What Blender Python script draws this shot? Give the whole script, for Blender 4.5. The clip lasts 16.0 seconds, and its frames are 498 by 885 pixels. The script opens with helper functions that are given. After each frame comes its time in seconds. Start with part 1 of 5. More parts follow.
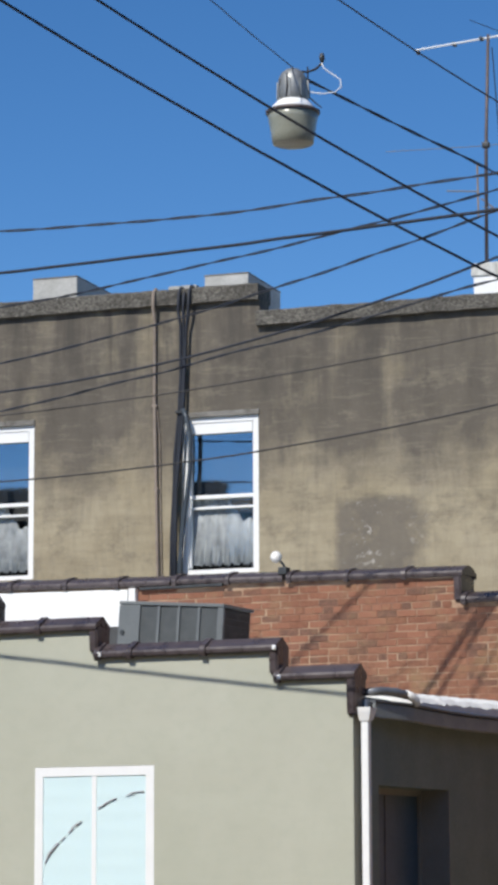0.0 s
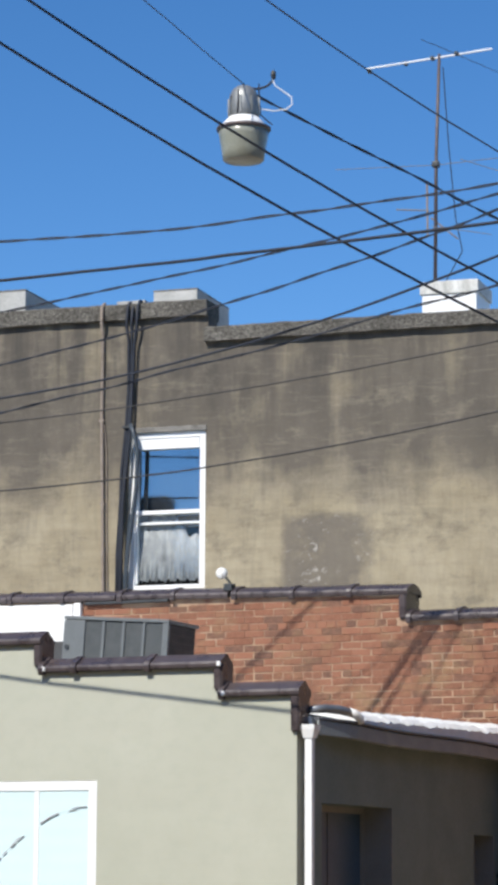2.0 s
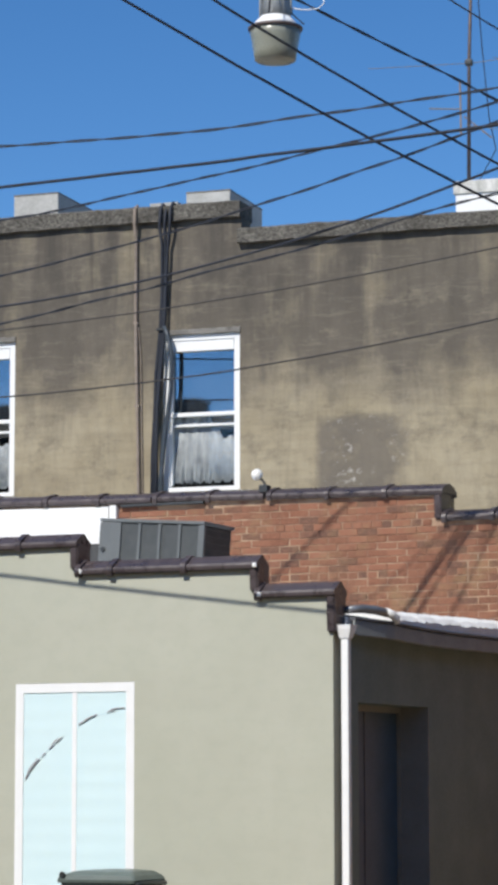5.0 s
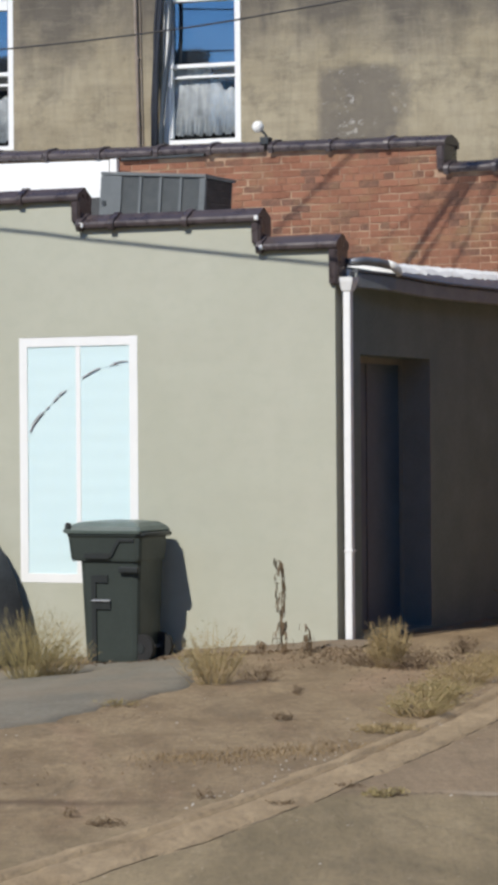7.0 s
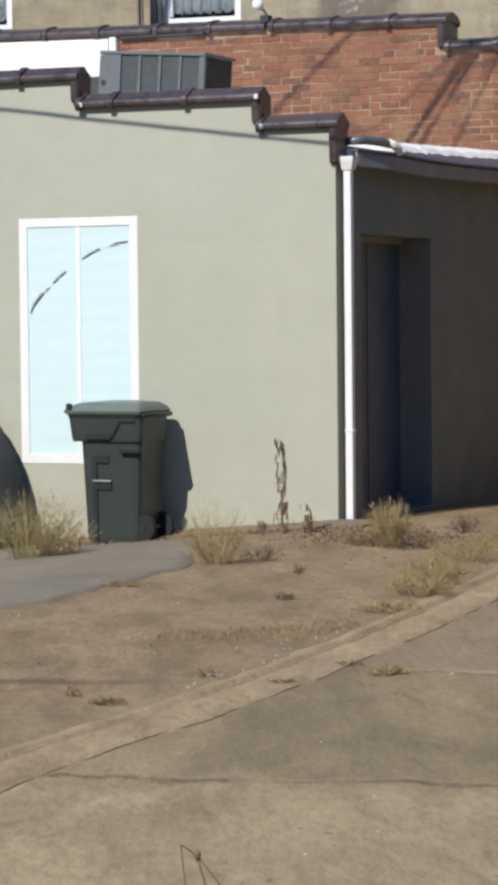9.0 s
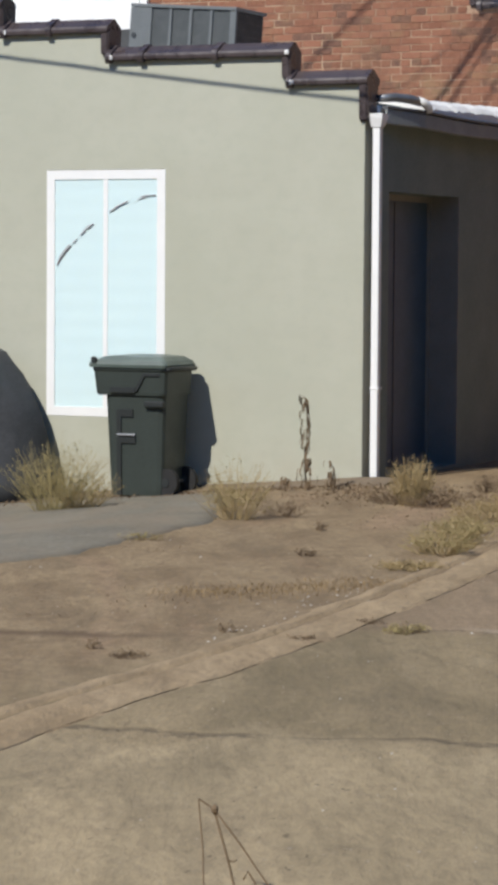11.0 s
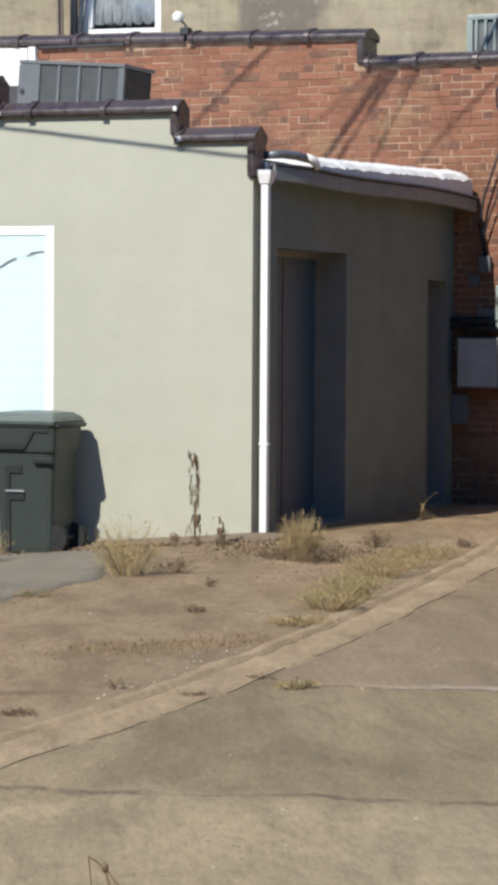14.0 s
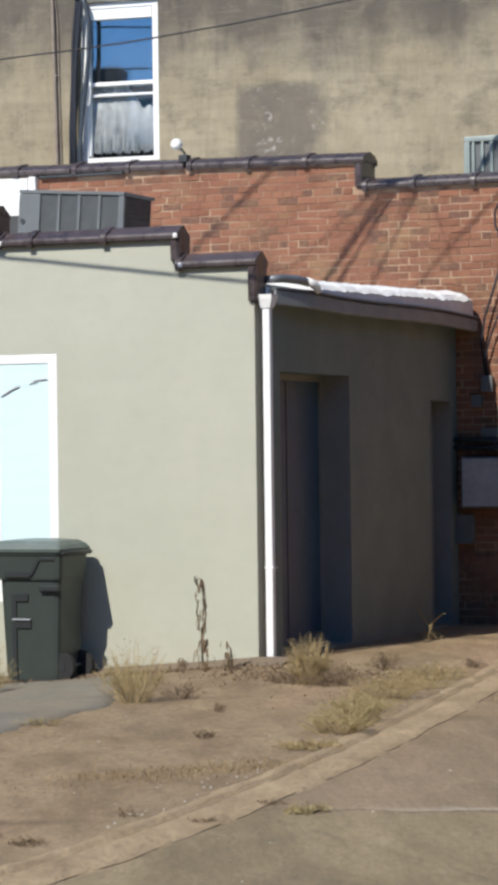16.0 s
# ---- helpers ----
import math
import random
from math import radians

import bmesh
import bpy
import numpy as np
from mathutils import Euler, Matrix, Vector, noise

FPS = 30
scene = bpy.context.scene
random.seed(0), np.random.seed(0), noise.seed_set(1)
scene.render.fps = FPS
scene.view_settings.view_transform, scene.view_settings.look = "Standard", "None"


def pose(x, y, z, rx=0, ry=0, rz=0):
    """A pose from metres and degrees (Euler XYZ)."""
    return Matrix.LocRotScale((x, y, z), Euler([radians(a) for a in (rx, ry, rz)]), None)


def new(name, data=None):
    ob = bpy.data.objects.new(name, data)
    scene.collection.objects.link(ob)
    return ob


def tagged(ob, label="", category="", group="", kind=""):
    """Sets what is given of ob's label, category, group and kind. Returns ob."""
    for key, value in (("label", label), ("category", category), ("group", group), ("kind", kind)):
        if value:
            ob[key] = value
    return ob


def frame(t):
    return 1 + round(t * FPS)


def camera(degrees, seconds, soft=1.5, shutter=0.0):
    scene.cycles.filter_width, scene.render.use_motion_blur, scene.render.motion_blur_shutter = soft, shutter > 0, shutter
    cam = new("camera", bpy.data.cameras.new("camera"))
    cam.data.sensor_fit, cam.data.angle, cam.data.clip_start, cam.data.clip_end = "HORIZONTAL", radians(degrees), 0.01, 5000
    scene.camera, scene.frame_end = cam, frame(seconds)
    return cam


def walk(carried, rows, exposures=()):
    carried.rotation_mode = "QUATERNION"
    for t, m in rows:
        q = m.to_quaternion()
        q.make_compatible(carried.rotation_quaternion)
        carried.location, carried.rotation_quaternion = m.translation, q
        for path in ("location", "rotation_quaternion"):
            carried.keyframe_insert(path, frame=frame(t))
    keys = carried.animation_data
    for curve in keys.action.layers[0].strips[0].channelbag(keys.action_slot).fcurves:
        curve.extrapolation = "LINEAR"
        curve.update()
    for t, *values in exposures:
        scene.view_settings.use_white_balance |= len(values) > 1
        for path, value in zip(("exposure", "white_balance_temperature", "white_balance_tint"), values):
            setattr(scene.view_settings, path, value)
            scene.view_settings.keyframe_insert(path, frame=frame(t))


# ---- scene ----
cam = camera(10.5, 16.0, soft=4.6)
EYE = (8.153, -19.474, 1.6)
HEADING = 25.0
# seconds, degrees to the right, degrees up, lean to the left
ROWS = [
    (0, 0.016, 9.004, -0.222),
    (0.5, 0.205, 9.118, -0.090),
    (1, 0.617, 9.274, 0.120),
    (1.5, 1.084, 9.400, 0.575),
    (2, 1.149, 9.348, 0.258),
    (2.5, 1.107, 9.285, 0.065),
    (3, 1.118, 8.971, -0.198),
    (3.5, 1.058, 8.265, -0.283),
    (5.8, 0.029, 5.653, -0.332),
    (6, -0.039, 4.793, -0.501),
    (6.5, 0.240, 1.887, -0.383),
    (7, 0.342, -0.062, -0.433),
    (7.5, 0.666, -1.281, -0.445),
    (8, 0.837, -1.871, -0.370),
    (8.5, 0.472, -1.997, -0.532),
    (9, 0.306, -2.594, -0.572),
    (9.5, 0.090, -2.989, -0.593),
    (9.7, 0.046, -3.335, -0.294),
    (11.8, -0.225, -3.519, 0.444),
    (12, -0.191, -3.319, 0.480),
    (12.5, 0.376, -3.044, 0.646),
    (13, 0.868, -2.982, 0.709),
    (13.5, 1.421, -2.619, 0.631),
    (14, 2.129, -2.331, 0.349),
    (14.5, 2.333, -1.970, 0.239),
    (15, 2.205, -0.025, -0.056),
    (15.5, 2.032, 0.316, -0.392),
    (16, 2.035, 0.290, -0.737),
]
walk(cam, [(t, pose(*EYE, 90 + up, 0, HEADING - right) @ pose(0, 0, 0, 0, 0, lean)) for t, right, up, lean in ROWS],
     exposures=[(0.0, 0.0), (0.5, 0.04), (1.0, 0.13), (1.5, 0.25), (2.0, 0.22), (2.5, 0.12), (3.0, 0.0), (3.5, 0.12), (4.5, 0.04), (6.0, 0.02), (6.5, 0.06), (7.0, -0.02), (7.5, 0.09), (8.0, 0.27), (8.5, 0.1), (9.0, 0.07), (9.5, 0.03), (12.0, -0.01), (12.5, 0.07), (13.0, 0.11), (13.5, 0.06), (14.0, 0.28), (14.5, 0.33), (15.0, 0.45), (15.5, 0.34), (16.0, 0.21)])

# ---- light ----
SUN_TRAVEL = Vector((0.18, 1.0, -1.0))
to_sun = -SUN_TRAVEL.normalized()
sun = new("sun", bpy.data.lights.new("sun", "SUN"))
sun.data.energy, sun.data.angle, sun.data.color = 4.6, radians(0.4), (1.0, 0.95, 0.87)
sun.matrix_world = Matrix.Translation((-10, -60, 60)) @ SUN_TRAVEL.to_track_quat("-Z", "Y").to_matrix().to_4x4()
world = bpy.data.worlds.new("sky")
scene.world = world
world.use_nodes = True
wn = world.node_tree
sky = wn.nodes.new("ShaderNodeTexSky")
sky.sky_type, sky.sun_disc = "NISHITA", False
sky.sun_elevation = math.asin(to_sun.z)
sky.sun_rotation = math.atan2(to_sun.x, to_sun.y)
sky.altitude, sky.air_density, sky.dust_density, sky.ozone_density = 2200, 1.0, 0.0, 3.0
clear = wn.nodes.new("ShaderNodeHueSaturation")
clear.inputs["Saturation"].default_value = 1.26
clear.inputs["Hue"].default_value = 0.503
wn.links.new(sky.outputs[0], clear.inputs["Color"])
wn.links.new(clear.outputs[0], wn.nodes["Background"].inputs[0])
wn.nodes["Background"].inputs[1].default_value = 0.122


# ---- materials ----
class Mat:
    """A node material under construction."""

    def __init__(self, name, rough=0.7, metal=0.0, spec=0.5):
        self.m = bpy.data.materials.new(name)
        self.m.use_nodes = True
        self.t = self.m.node_tree
        self.b = self.t.nodes["Principled BSDF"]
        self.b.inputs["Roughness"].default_value = rough
        self.b.inputs["Metallic"].default_value = metal
        self.b.inputs["Specular IOR Level"].default_value = spec
        self.pos = self.t.nodes.new("ShaderNodeNewGeometry").outputs["Position"]

    def put(self, sock, v):
        if hasattr(v, "is_linked"):
            self.t.links.new(v, sock)
        elif isinstance(v, (tuple, list)) and len(v) == 3 and sock.type == "RGBA":
            sock.default_value = (*v, 1)
        else:
            sock.default_value = v

    def scaled(self, s):
        n = self.t.nodes.new("ShaderNodeMapping")
        n.inputs["Scale"].default_value = s
        self.put(n.inputs["Vector"], self.pos)
        return n.outputs[0]

    def turn(self, degrees):
        """Turn the place that later textures read, about the upright axis."""
        n = self.t.nodes.new("ShaderNodeMapping")
        n.inputs["Rotation"].default_value = (0, 0, radians(degrees))
        self.put(n.inputs["Vector"], self.pos)
        self.pos = n.outputs[0]

    def noise(self, scale, stretch=(1, 1, 1), detail=4.0, rough=0.6, dist=0.0):
        n = self.t.nodes.new("ShaderNodeTexNoise")
        self.put(n.inputs["Vector"], self.scaled(stretch))
        n.inputs["Scale"].default_value, n.inputs["Detail"].default_value = scale, detail
        n.inputs["Roughness"].default_value, n.inputs["Distortion"].default_value = rough, dist
        return n.outputs[0]

    def ramp(self, v, lo, hi, a=0.0, b=1.0):
        n = self.t.nodes.new("ShaderNodeMapRange")
        self.put(n.inputs[0], v)
        for i, x in enumerate((lo, hi, a, b)):
            n.inputs[i + 1].default_value = x
        return n.outputs[0]

    def math(self, op, a, b=0.5):
        n = self.t.nodes.new("ShaderNodeMath")
        n.operation = op
        self.put(n.inputs[0], a)
        self.put(n.inputs[1], b)
        return n.outputs[0]

    def mix(self, f, a, b):
        n = self.t.nodes.new("ShaderNodeMix")
        n.data_type = "RGBA"
        self.put(n.inputs[0], f)
        self.put(n.inputs[6], a)
        self.put(n.inputs[7], b)
        return n.outputs[2]

    def xyz(self):
        n = self.t.nodes.new("ShaderNodeSeparateXYZ")
        self.put(n.inputs[0], self.pos)
        return n.outputs

    def random(self):
        return self.t.nodes.new("ShaderNodeObjectInfo").outputs["Random"]

    def island(self):
        return self.t.nodes.new("ShaderNodeNewGeometry").outputs["Random Per Island"]

    def band(self, v, lo, hi, soft):
        """1 between lo and hi, fading over soft on either side."""
        return self.math("MULTIPLY", self.ramp(v, lo - soft, lo + soft), self.ramp(v, hi + soft, hi - soft))

    def colour(self, c):
        self.put(self.b.inputs["Base Color"], c)
        return self

    def rough(self, v):
        self.put(self.b.inputs["Roughness"], v)
        return self

    def bump(self, h, strength=0.3, dist=0.01):
        n = self.t.nodes.new("ShaderNodeBump")
        n.inputs["Strength"].default_value, n.inputs["Distance"].default_value = strength, dist
        self.put(n.inputs["Height"], h)
        self.put(self.b.inputs["Normal"], n.outputs[0])
        return self


def plain(name, a, b, scale=6.0, rough=0.6, metal=0.0, bump=0.1, spec=0.5, stretch=(1, 1, 1)):
    """Two close colours over a coarse and a fine noise, with a little relief."""
    k = Mat(name, rough, metal, spec)
    f = k.math("ADD", k.math("MULTIPLY", k.noise(scale, stretch), 0.6), k.math("MULTIPLY", k.noise(scale * 11, stretch), 0.4))
    k.colour(k.mix(k.ramp(f, 0.35, 0.65), a, b))
    k.rough(k.ramp(f, 0.3, 0.7, rough + 0.08, rough - 0.08))
    k.bump(f, bump, 0.01)
    return k.m


def sage_paint():
    k = Mat("sage_paint", 0.6, spec=0.35)
    big, fine = k.noise(0.7, (1, 1, 0.6), 3), k.noise(7, (1, 1, 1.3), 5)
    c = k.mix(k.ramp(big, 0.3, 0.7), (0.42, 0.43, 0.345), (0.485, 0.49, 0.405))
    c = k.mix(k.math("MULTIPLY", k.ramp(fine, 0.45, 0.75), 0.35), c, (0.375, 0.39, 0.315))
    streak = k.ramp(k.noise(5, (1, 1, 0.07), 3), 0.58, 0.75)
    c = k.mix(k.math("MULTIPLY", streak, 0.05), c, (0.33, 0.32, 0.25))
    course = k.ramp(k.noise(1.6, (0.35, 0.35, 2.0), 4, 0.6), 0.42, 0.66)
    c = k.mix(k.math("MULTIPLY", course, 0.22), c, (0.40, 0.39, 0.315))
    splash = k.math("MULTIPLY", k.ramp(k.xyz()[2], 0.35, -0.15), k.ramp(k.noise(4, (1, 1, 1.6), 5), 0.35, 0.65))
    c = k.mix(k.math("MULTIPLY", splash, 0.45), c, (0.36, 0.31, 0.23))
    k.colour(c)
    k.bump(k.math("ADD", k.noise(1.5, detail=2), k.math("MULTIPLY", k.noise(60, detail=3), 0.25)), 0.25, 0.012)
    return k.m


def old_stucco():
    """Tan render, blackened by weather in streaks from the parapet down."""
    k = Mat("old_stucco", 0.9, spec=0.2)
    x, y, z = k.xyz()
    cloud = k.noise(1.1, (1, 1, 0.9), 5, 0.65)
    streak = k.noise(2.6, (1, 1, 0.14), 5, 0.6, 0.3)
    fine = k.noise(14, (1, 1, 1), 5)
    course = k.noise(3.5, (0.25, 0.25, 2.2), 4)
    h = k.math("ADD", k.ramp(z, 5.75, 6.85), k.math("ADD", k.math("MULTIPLY", k.ramp(cloud, 0.3, 0.7, -0.5, 0.5), 0.75), k.math("MULTIPLY", k.ramp(streak, 0.3, 0.7, -0.5, 0.5), 0.45)))
    tan = k.mix(k.ramp(cloud, 0.35, 0.65), (0.305, 0.260, 0.176), (0.400, 0.350, 0.248))
    tan = k.mix(k.math("MULTIPLY", k.ramp(course, 0.45, 0.7), 0.5), tan, (0.235, 0.20, 0.14))
    dark = k.mix(k.ramp(k.noise(3.0, (1, 1, 0.4), 5), 0.3, 0.7), (0.088, 0.079, 0.068), (0.142, 0.124, 0.103))
    c = k.mix(k.ramp(h, 0.25, 0.95, 0.0, 0.92), tan, dark)
    mott = k.noise(2.3, (1, 1, 1.4), 7, 0.7, 0.15)
    c = k.mix(k.math("MULTIPLY", k.ramp(mott, 0.50, 0.66), 0.55), c, (0.135, 0.118, 0.092))
    c = k.mix(k.math("MULTIPLY", k.ramp(mott, 0.46, 0.32), 0.22), c, (0.44, 0.385, 0.28))
    comb = k.math("MULTIPLY", k.ramp(k.noise(9, (1, 1, 0.13), 5, 0.7, 0.9), 0.45, 0.70), 0.24)
    c = k.mix(comb, c, (0.11, 0.098, 0.082))
    scratch = k.math("MULTIPLY", k.ramp(k.noise(6, (0.3, 0.3, 2.2), 5, 0.72, 1.2), 0.54, 0.70), 0.22)
    c = k.mix(scratch, c, (0.40, 0.35, 0.26))
    runs = k.noise(6.5, (1, 1, 0.06), 5, 0.65, 0.2)
    black = k.math("MULTIPLY", k.ramp(z, 6.7, 8.4), k.math("MAXIMUM", k.ramp(streak, 0.44, 0.62), k.math("MULTIPLY", k.ramp(runs, 0.5, 0.66), k.ramp(x, -3.6, -6.0, 0.25, 1.0))))
    c = k.mix(k.math("MULTIPLY", black, 0.72), c, (0.058, 0.054, 0.050))
    edge = k.math("MULTIPLY", k.ramp(k.noise(2.8, detail=5, rough=0.7), 0.3, 0.7, -0.5, 0.5), 0.45)
    patch = k.math("MULTIPLY", k.math("MULTIPLY", k.ramp(k.math("ADD", x, k.math("MULTIPLY", edge, 0.1)), -4.47, -4.38), k.ramp(k.math("ADD", x, edge), -3.15, -3.55)), k.band(k.math("ADD", z, k.math("MULTIPLY", edge, 0.2)), 4.7, 5.97, 0.05))
    patch = k.math("MULTIPLY", patch, k.ramp(k.noise(3.5, detail=5), 0.15, 0.45))
    c = k.mix(k.math("MULTIPLY", patch, 0.78), c, (0.145, 0.13, 0.112))
    bare = k.math("MULTIPLY", patch, k.math("MULTIPLY", k.ramp(k.noise(11, (1, 1, 1.2), 5, 0.7), 0.56, 0.66), k.ramp(k.noise(2.6, detail=2), 0.48, 0.60)))
    c = k.mix(bare, c, (0.42, 0.40, 0.36))
    seam = k.math("MULTIPLY", k.band(k.math("ADD", z, k.math("MULTIPLY", k.noise(2.2, detail=5), 0.22)), 6.06, 6.08, 0.03), k.math("MULTIPLY", k.ramp(x, -5.4, -5.0), k.ramp(k.noise(1.7, (1, 1, 0.4), 4), 0.42, 0.58)))
    c = k.mix(k.math("MULTIPLY", seam, 0.55), c, (0.10, 0.09, 0.075))
    k.colour(c)
    k.bump(k.math("ADD", k.noise(3, detail=4), k.math("MULTIPLY", fine, 0.4)), 0.5, 0.02)
    return k.m


def brick_red(per_object=True):
    k = Mat("brick_red" if per_object else "brick_red_far", 0.88, spec=0.25)
    r = k.random() if per_object else k.island()
    c = k.mix(r, (0.184, 0.079, 0.048), (0.292, 0.133, 0.082))
    c = k.mix(k.ramp(r, 0.86, 0.88), c, (0.13, 0.072, 0.052))
    soot = k.ramp(k.noise(1.3, detail=6, rough=0.7), 0.46, 0.68)
    c = k.mix(k.math("MULTIPLY", soot, 0.6), c, (0.135, 0.072, 0.046))
    lichen = k.ramp(k.noise(1.9, (1, 1, 1.6), 6, 0.7, 0.3), 0.52, 0.66)
    c = k.mix(k.math("MULTIPLY", lichen, 0.62), c, (0.27, 0.185, 0.10))
    k.colour(k.mix(k.math("MULTIPLY", k.ramp(k.noise(28, detail=5, rough=0.7), 0.42, 0.7), 0.5), c, (0.33, 0.165, 0.105)))
    k.bump(k.noise(70, detail=4), 0.4, 0.006)
    return k.m


def mortar_mat():
    k = Mat("mortar", 0.95, spec=0.2)
    c = k.mix(k.ramp(k.noise(2.2, detail=6, rough=0.7), 0.42, 0.56), (0.235, 0.125, 0.085), (0.47, 0.335, 0.228))
    k.colour(k.mix(k.math("MULTIPLY", k.noise(30), 0.4), c, (0.25, 0.16, 0.11)))
    k.bump(k.noise(60), 0.4, 0.006)
    return k.m


def clay_tile():
    k = Mat("glazed_clay", 0.32, spec=0.6)
    f = k.noise(9, detail=5)
    c = k.mix(k.ramp(f, 0.35, 0.65), (0.040, 0.031, 0.032), (0.076, 0.060, 0.060))
    c = k.mix(k.math("MULTIPLY", k.random(), 0.5), c, (0.092, 0.074, 0.074))
    k.colour(k.mix(k.ramp(k.noise(35, detail=4), 0.62, 0.72), c, (0.14, 0.10, 0.09)))
    k.rough(k.ramp(f, 0.3, 0.7, 0.20, 0.40))
    k.bump(k.noise(25), 0.15, 0.006)
    return k.m


def ground_mat():
    """Worn concrete panels and packed dirt, with stains, cracks and specks."""
    k = Mat("worn_lot", 0.93, spec=0.2)
    x, y, z = k.xyz()
    k.turn(-25)
    big, mid, fine = k.noise(0.55, (1, 0.3, 1), 5, 0.6, 0.6), k.noise(2.2, (1, 0.45, 1), 6, 0.7, 0.4), k.noise(22, (1, 0.4, 1), 5, 0.7)
    wisp = k.noise(0.9, (1, 0.28, 1), 7, 0.66, 0.8)
    wob = k.math("MULTIPLY", k.noise(2.3, detail=5, rough=0.7), 0.5)
    slant = k.math("ADD", k.math("ADD", y, k.math("MULTIPLY", x, -0.25)), wob)
    loose = k.math("ADD", slant, k.ramp(wisp, 0.3, 0.7, -0.5, 0.5))
    dirt = k.mix(k.ramp(mid, 0.35, 0.68), (0.200, 0.142, 0.083), (0.360, 0.270, 0.160))
    dirt = k.mix(k.ramp(wisp, 0.52, 0.66, 0.0, 0.6), dirt, (0.365, 0.245, 0.155))
    tan = k.mix(k.ramp(wisp, 0.34, 0.62), (0.262, 0.210, 0.128), (0.425, 0.334, 0.203))
    tan = k.mix(k.ramp(big, 0.46, 0.58, 0.0, 0.6), tan, (0.280, 0.236, 0.150))
    olive = k.mix(k.ramp(wisp, 0.34, 0.66), (0.185, 0.147, 0.086), (0.325, 0.254, 0.152))
    pink = k.mix(k.ramp(wisp, 0.34, 0.66), (0.215, 0.160, 0.100), (0.325, 0.240, 0.155))
    conc = k.mix(k.ramp(loose, -11.65, -11.95), olive, tan)
    conc = k.mix(k.ramp(slant, -8.95, -8.75), conc, pink)
    blot = k.noise(5.5, (1, 0.22, 1), 6, 0.75, 0.4)
    conc = k.mix(k.ramp(blot, 0.50, 0.66, 0.0, 0.38), conc, (0.150, 0.122, 0.076))
    conc = k.mix(k.ramp(blot, 0.44, 0.32, 0.0, 0.28), conc, (0.430, 0.350, 0.225))
    dirt = k.mix(k.ramp(blot, 0.52, 0.64, 0.0, 0.5), dirt, (0.165, 0.112, 0.066))
    dirt = k.mix(k.ramp(blot, 0.42, 0.32, 0.0, 0.4), dirt, (0.430, 0.330, 0.210))
    side = k.ramp(k.math("ADD", x, k.math("MULTIPLY", mid, 1.0)), 3.1, 3.9)
    near = k.ramp(k.math("ADD", y, k.math("MULTIPLY", mid, 1.5)), -9.5, -11.2)
    f = k.math("MAXIMUM", side, near)
    c = k.mix(f, dirt, conc)
    dark = k.ramp(k.noise(1.3, (1, 0.4, 1), 6, 0.72, 0.5), 0.54, 0.68)
    c = k.mix(k.math("MULTIPLY", dark, 0.34), c, (0.125, 0.100, 0.070))
    c = k.mix(k.math("MULTIPLY", k.ramp(fine, 0.42, 0.62), k.mix(f, (0.40,) * 3, (0.30,) * 3)), c, (0.15, 0.116, 0.078))
    c = k.mix(k.ramp(k.noise(48, (1, 0.4, 1), 3), 0.67, 0.75), c, (0.44, 0.37, 0.28))
    speck = k.math("MULTIPLY", k.ramp(k.noise(26, (1, 0.55, 1), 2), 0.68, 0.73), k.ramp(k.noise(1.7, (1, 0.4, 1), 3), 0.42, 0.58))
    c = k.mix(k.math("MULTIPLY", k.math("MULTIPLY", speck, near), 0.75), c, (0.085, 0.068, 0.048))
    band = k.math("MULTIPLY", k.band(k.math("ADD", k.math("ADD", y, k.math("MULTIPLY", x, -0.33)), k.ramp(mid, 0.3, 0.7, -0.1, 0.1)), -9.80, -9.62, 0.07), k.ramp(x, 3.0, 2.45))
    c = k.mix(k.math("MULTIPLY", band, 0.8), c, (0.125, 0.085, 0.055))
    crack = k.band(slant, -8.82, -8.79, 0.025)
    crack = k.math("MAXIMUM", crack, k.band(slant, -11.81, -11.77, 0.03))
    crack = k.math("MAXIMUM", crack, k.math("MULTIPLY", k.band(k.math("ADD", k.math("ADD", y, k.math("MULTIPLY", x, 0.9)), wob), -5.0, -4.99, 0.02), 0.6))
    crack = k.math("MULTIPLY", k.math("MULTIPLY", crack, f), k.ramp(k.noise(3.1, detail=3), 0.38, 0.5))
    c = k.mix(k.math("MULTIPLY", crack, 0.8), c, (0.075, 0.06, 0.045))
    pale = k.band(slant, -8.77, -8.66, 0.04)
    pale = k.math("MULTIPLY", k.math("MULTIPLY", pale, k.ramp(x, 3.7, 4.2)), k.ramp(k.noise(3.0, detail=4), 0.36, 0.5))
    c = k.mix(k.math("MULTIPLY", pale, 0.6), c, (0.42, 0.37, 0.29))
    k.colour(c)
    k.bump(k.math("ADD", k.math("MULTIPLY", mid, 1.5), k.math("ADD", fine, k.math("MULTIPLY", crack, -1.0))), 0.5, 0.02)
    return k.m


def pitted_concrete():
    """Old cast coping, blackened and full of small holes."""
    k = Mat("pitted_concrete", 0.95, spec=0.2)
    a, b = k.noise(2.5, detail=5, rough=0.7), k.noise(26, (1, 1, 1.5), 4, 0.7)
    c = k.mix(k.ramp(a, 0.35, 0.65), (0.105, 0.098, 0.085), (0.190, 0.178, 0.155))
    c = k.mix(k.ramp(b, 0.40, 0.56, 0.75, 0.0), c, (0.040, 0.038, 0.034))
    k.colour(k.mix(k.ramp(b, 0.60, 0.70, 0.0, 0.6), c, (0.33, 0.315, 0.28)))
    k.bump(b, 0.7, 0.02)
    return k.m


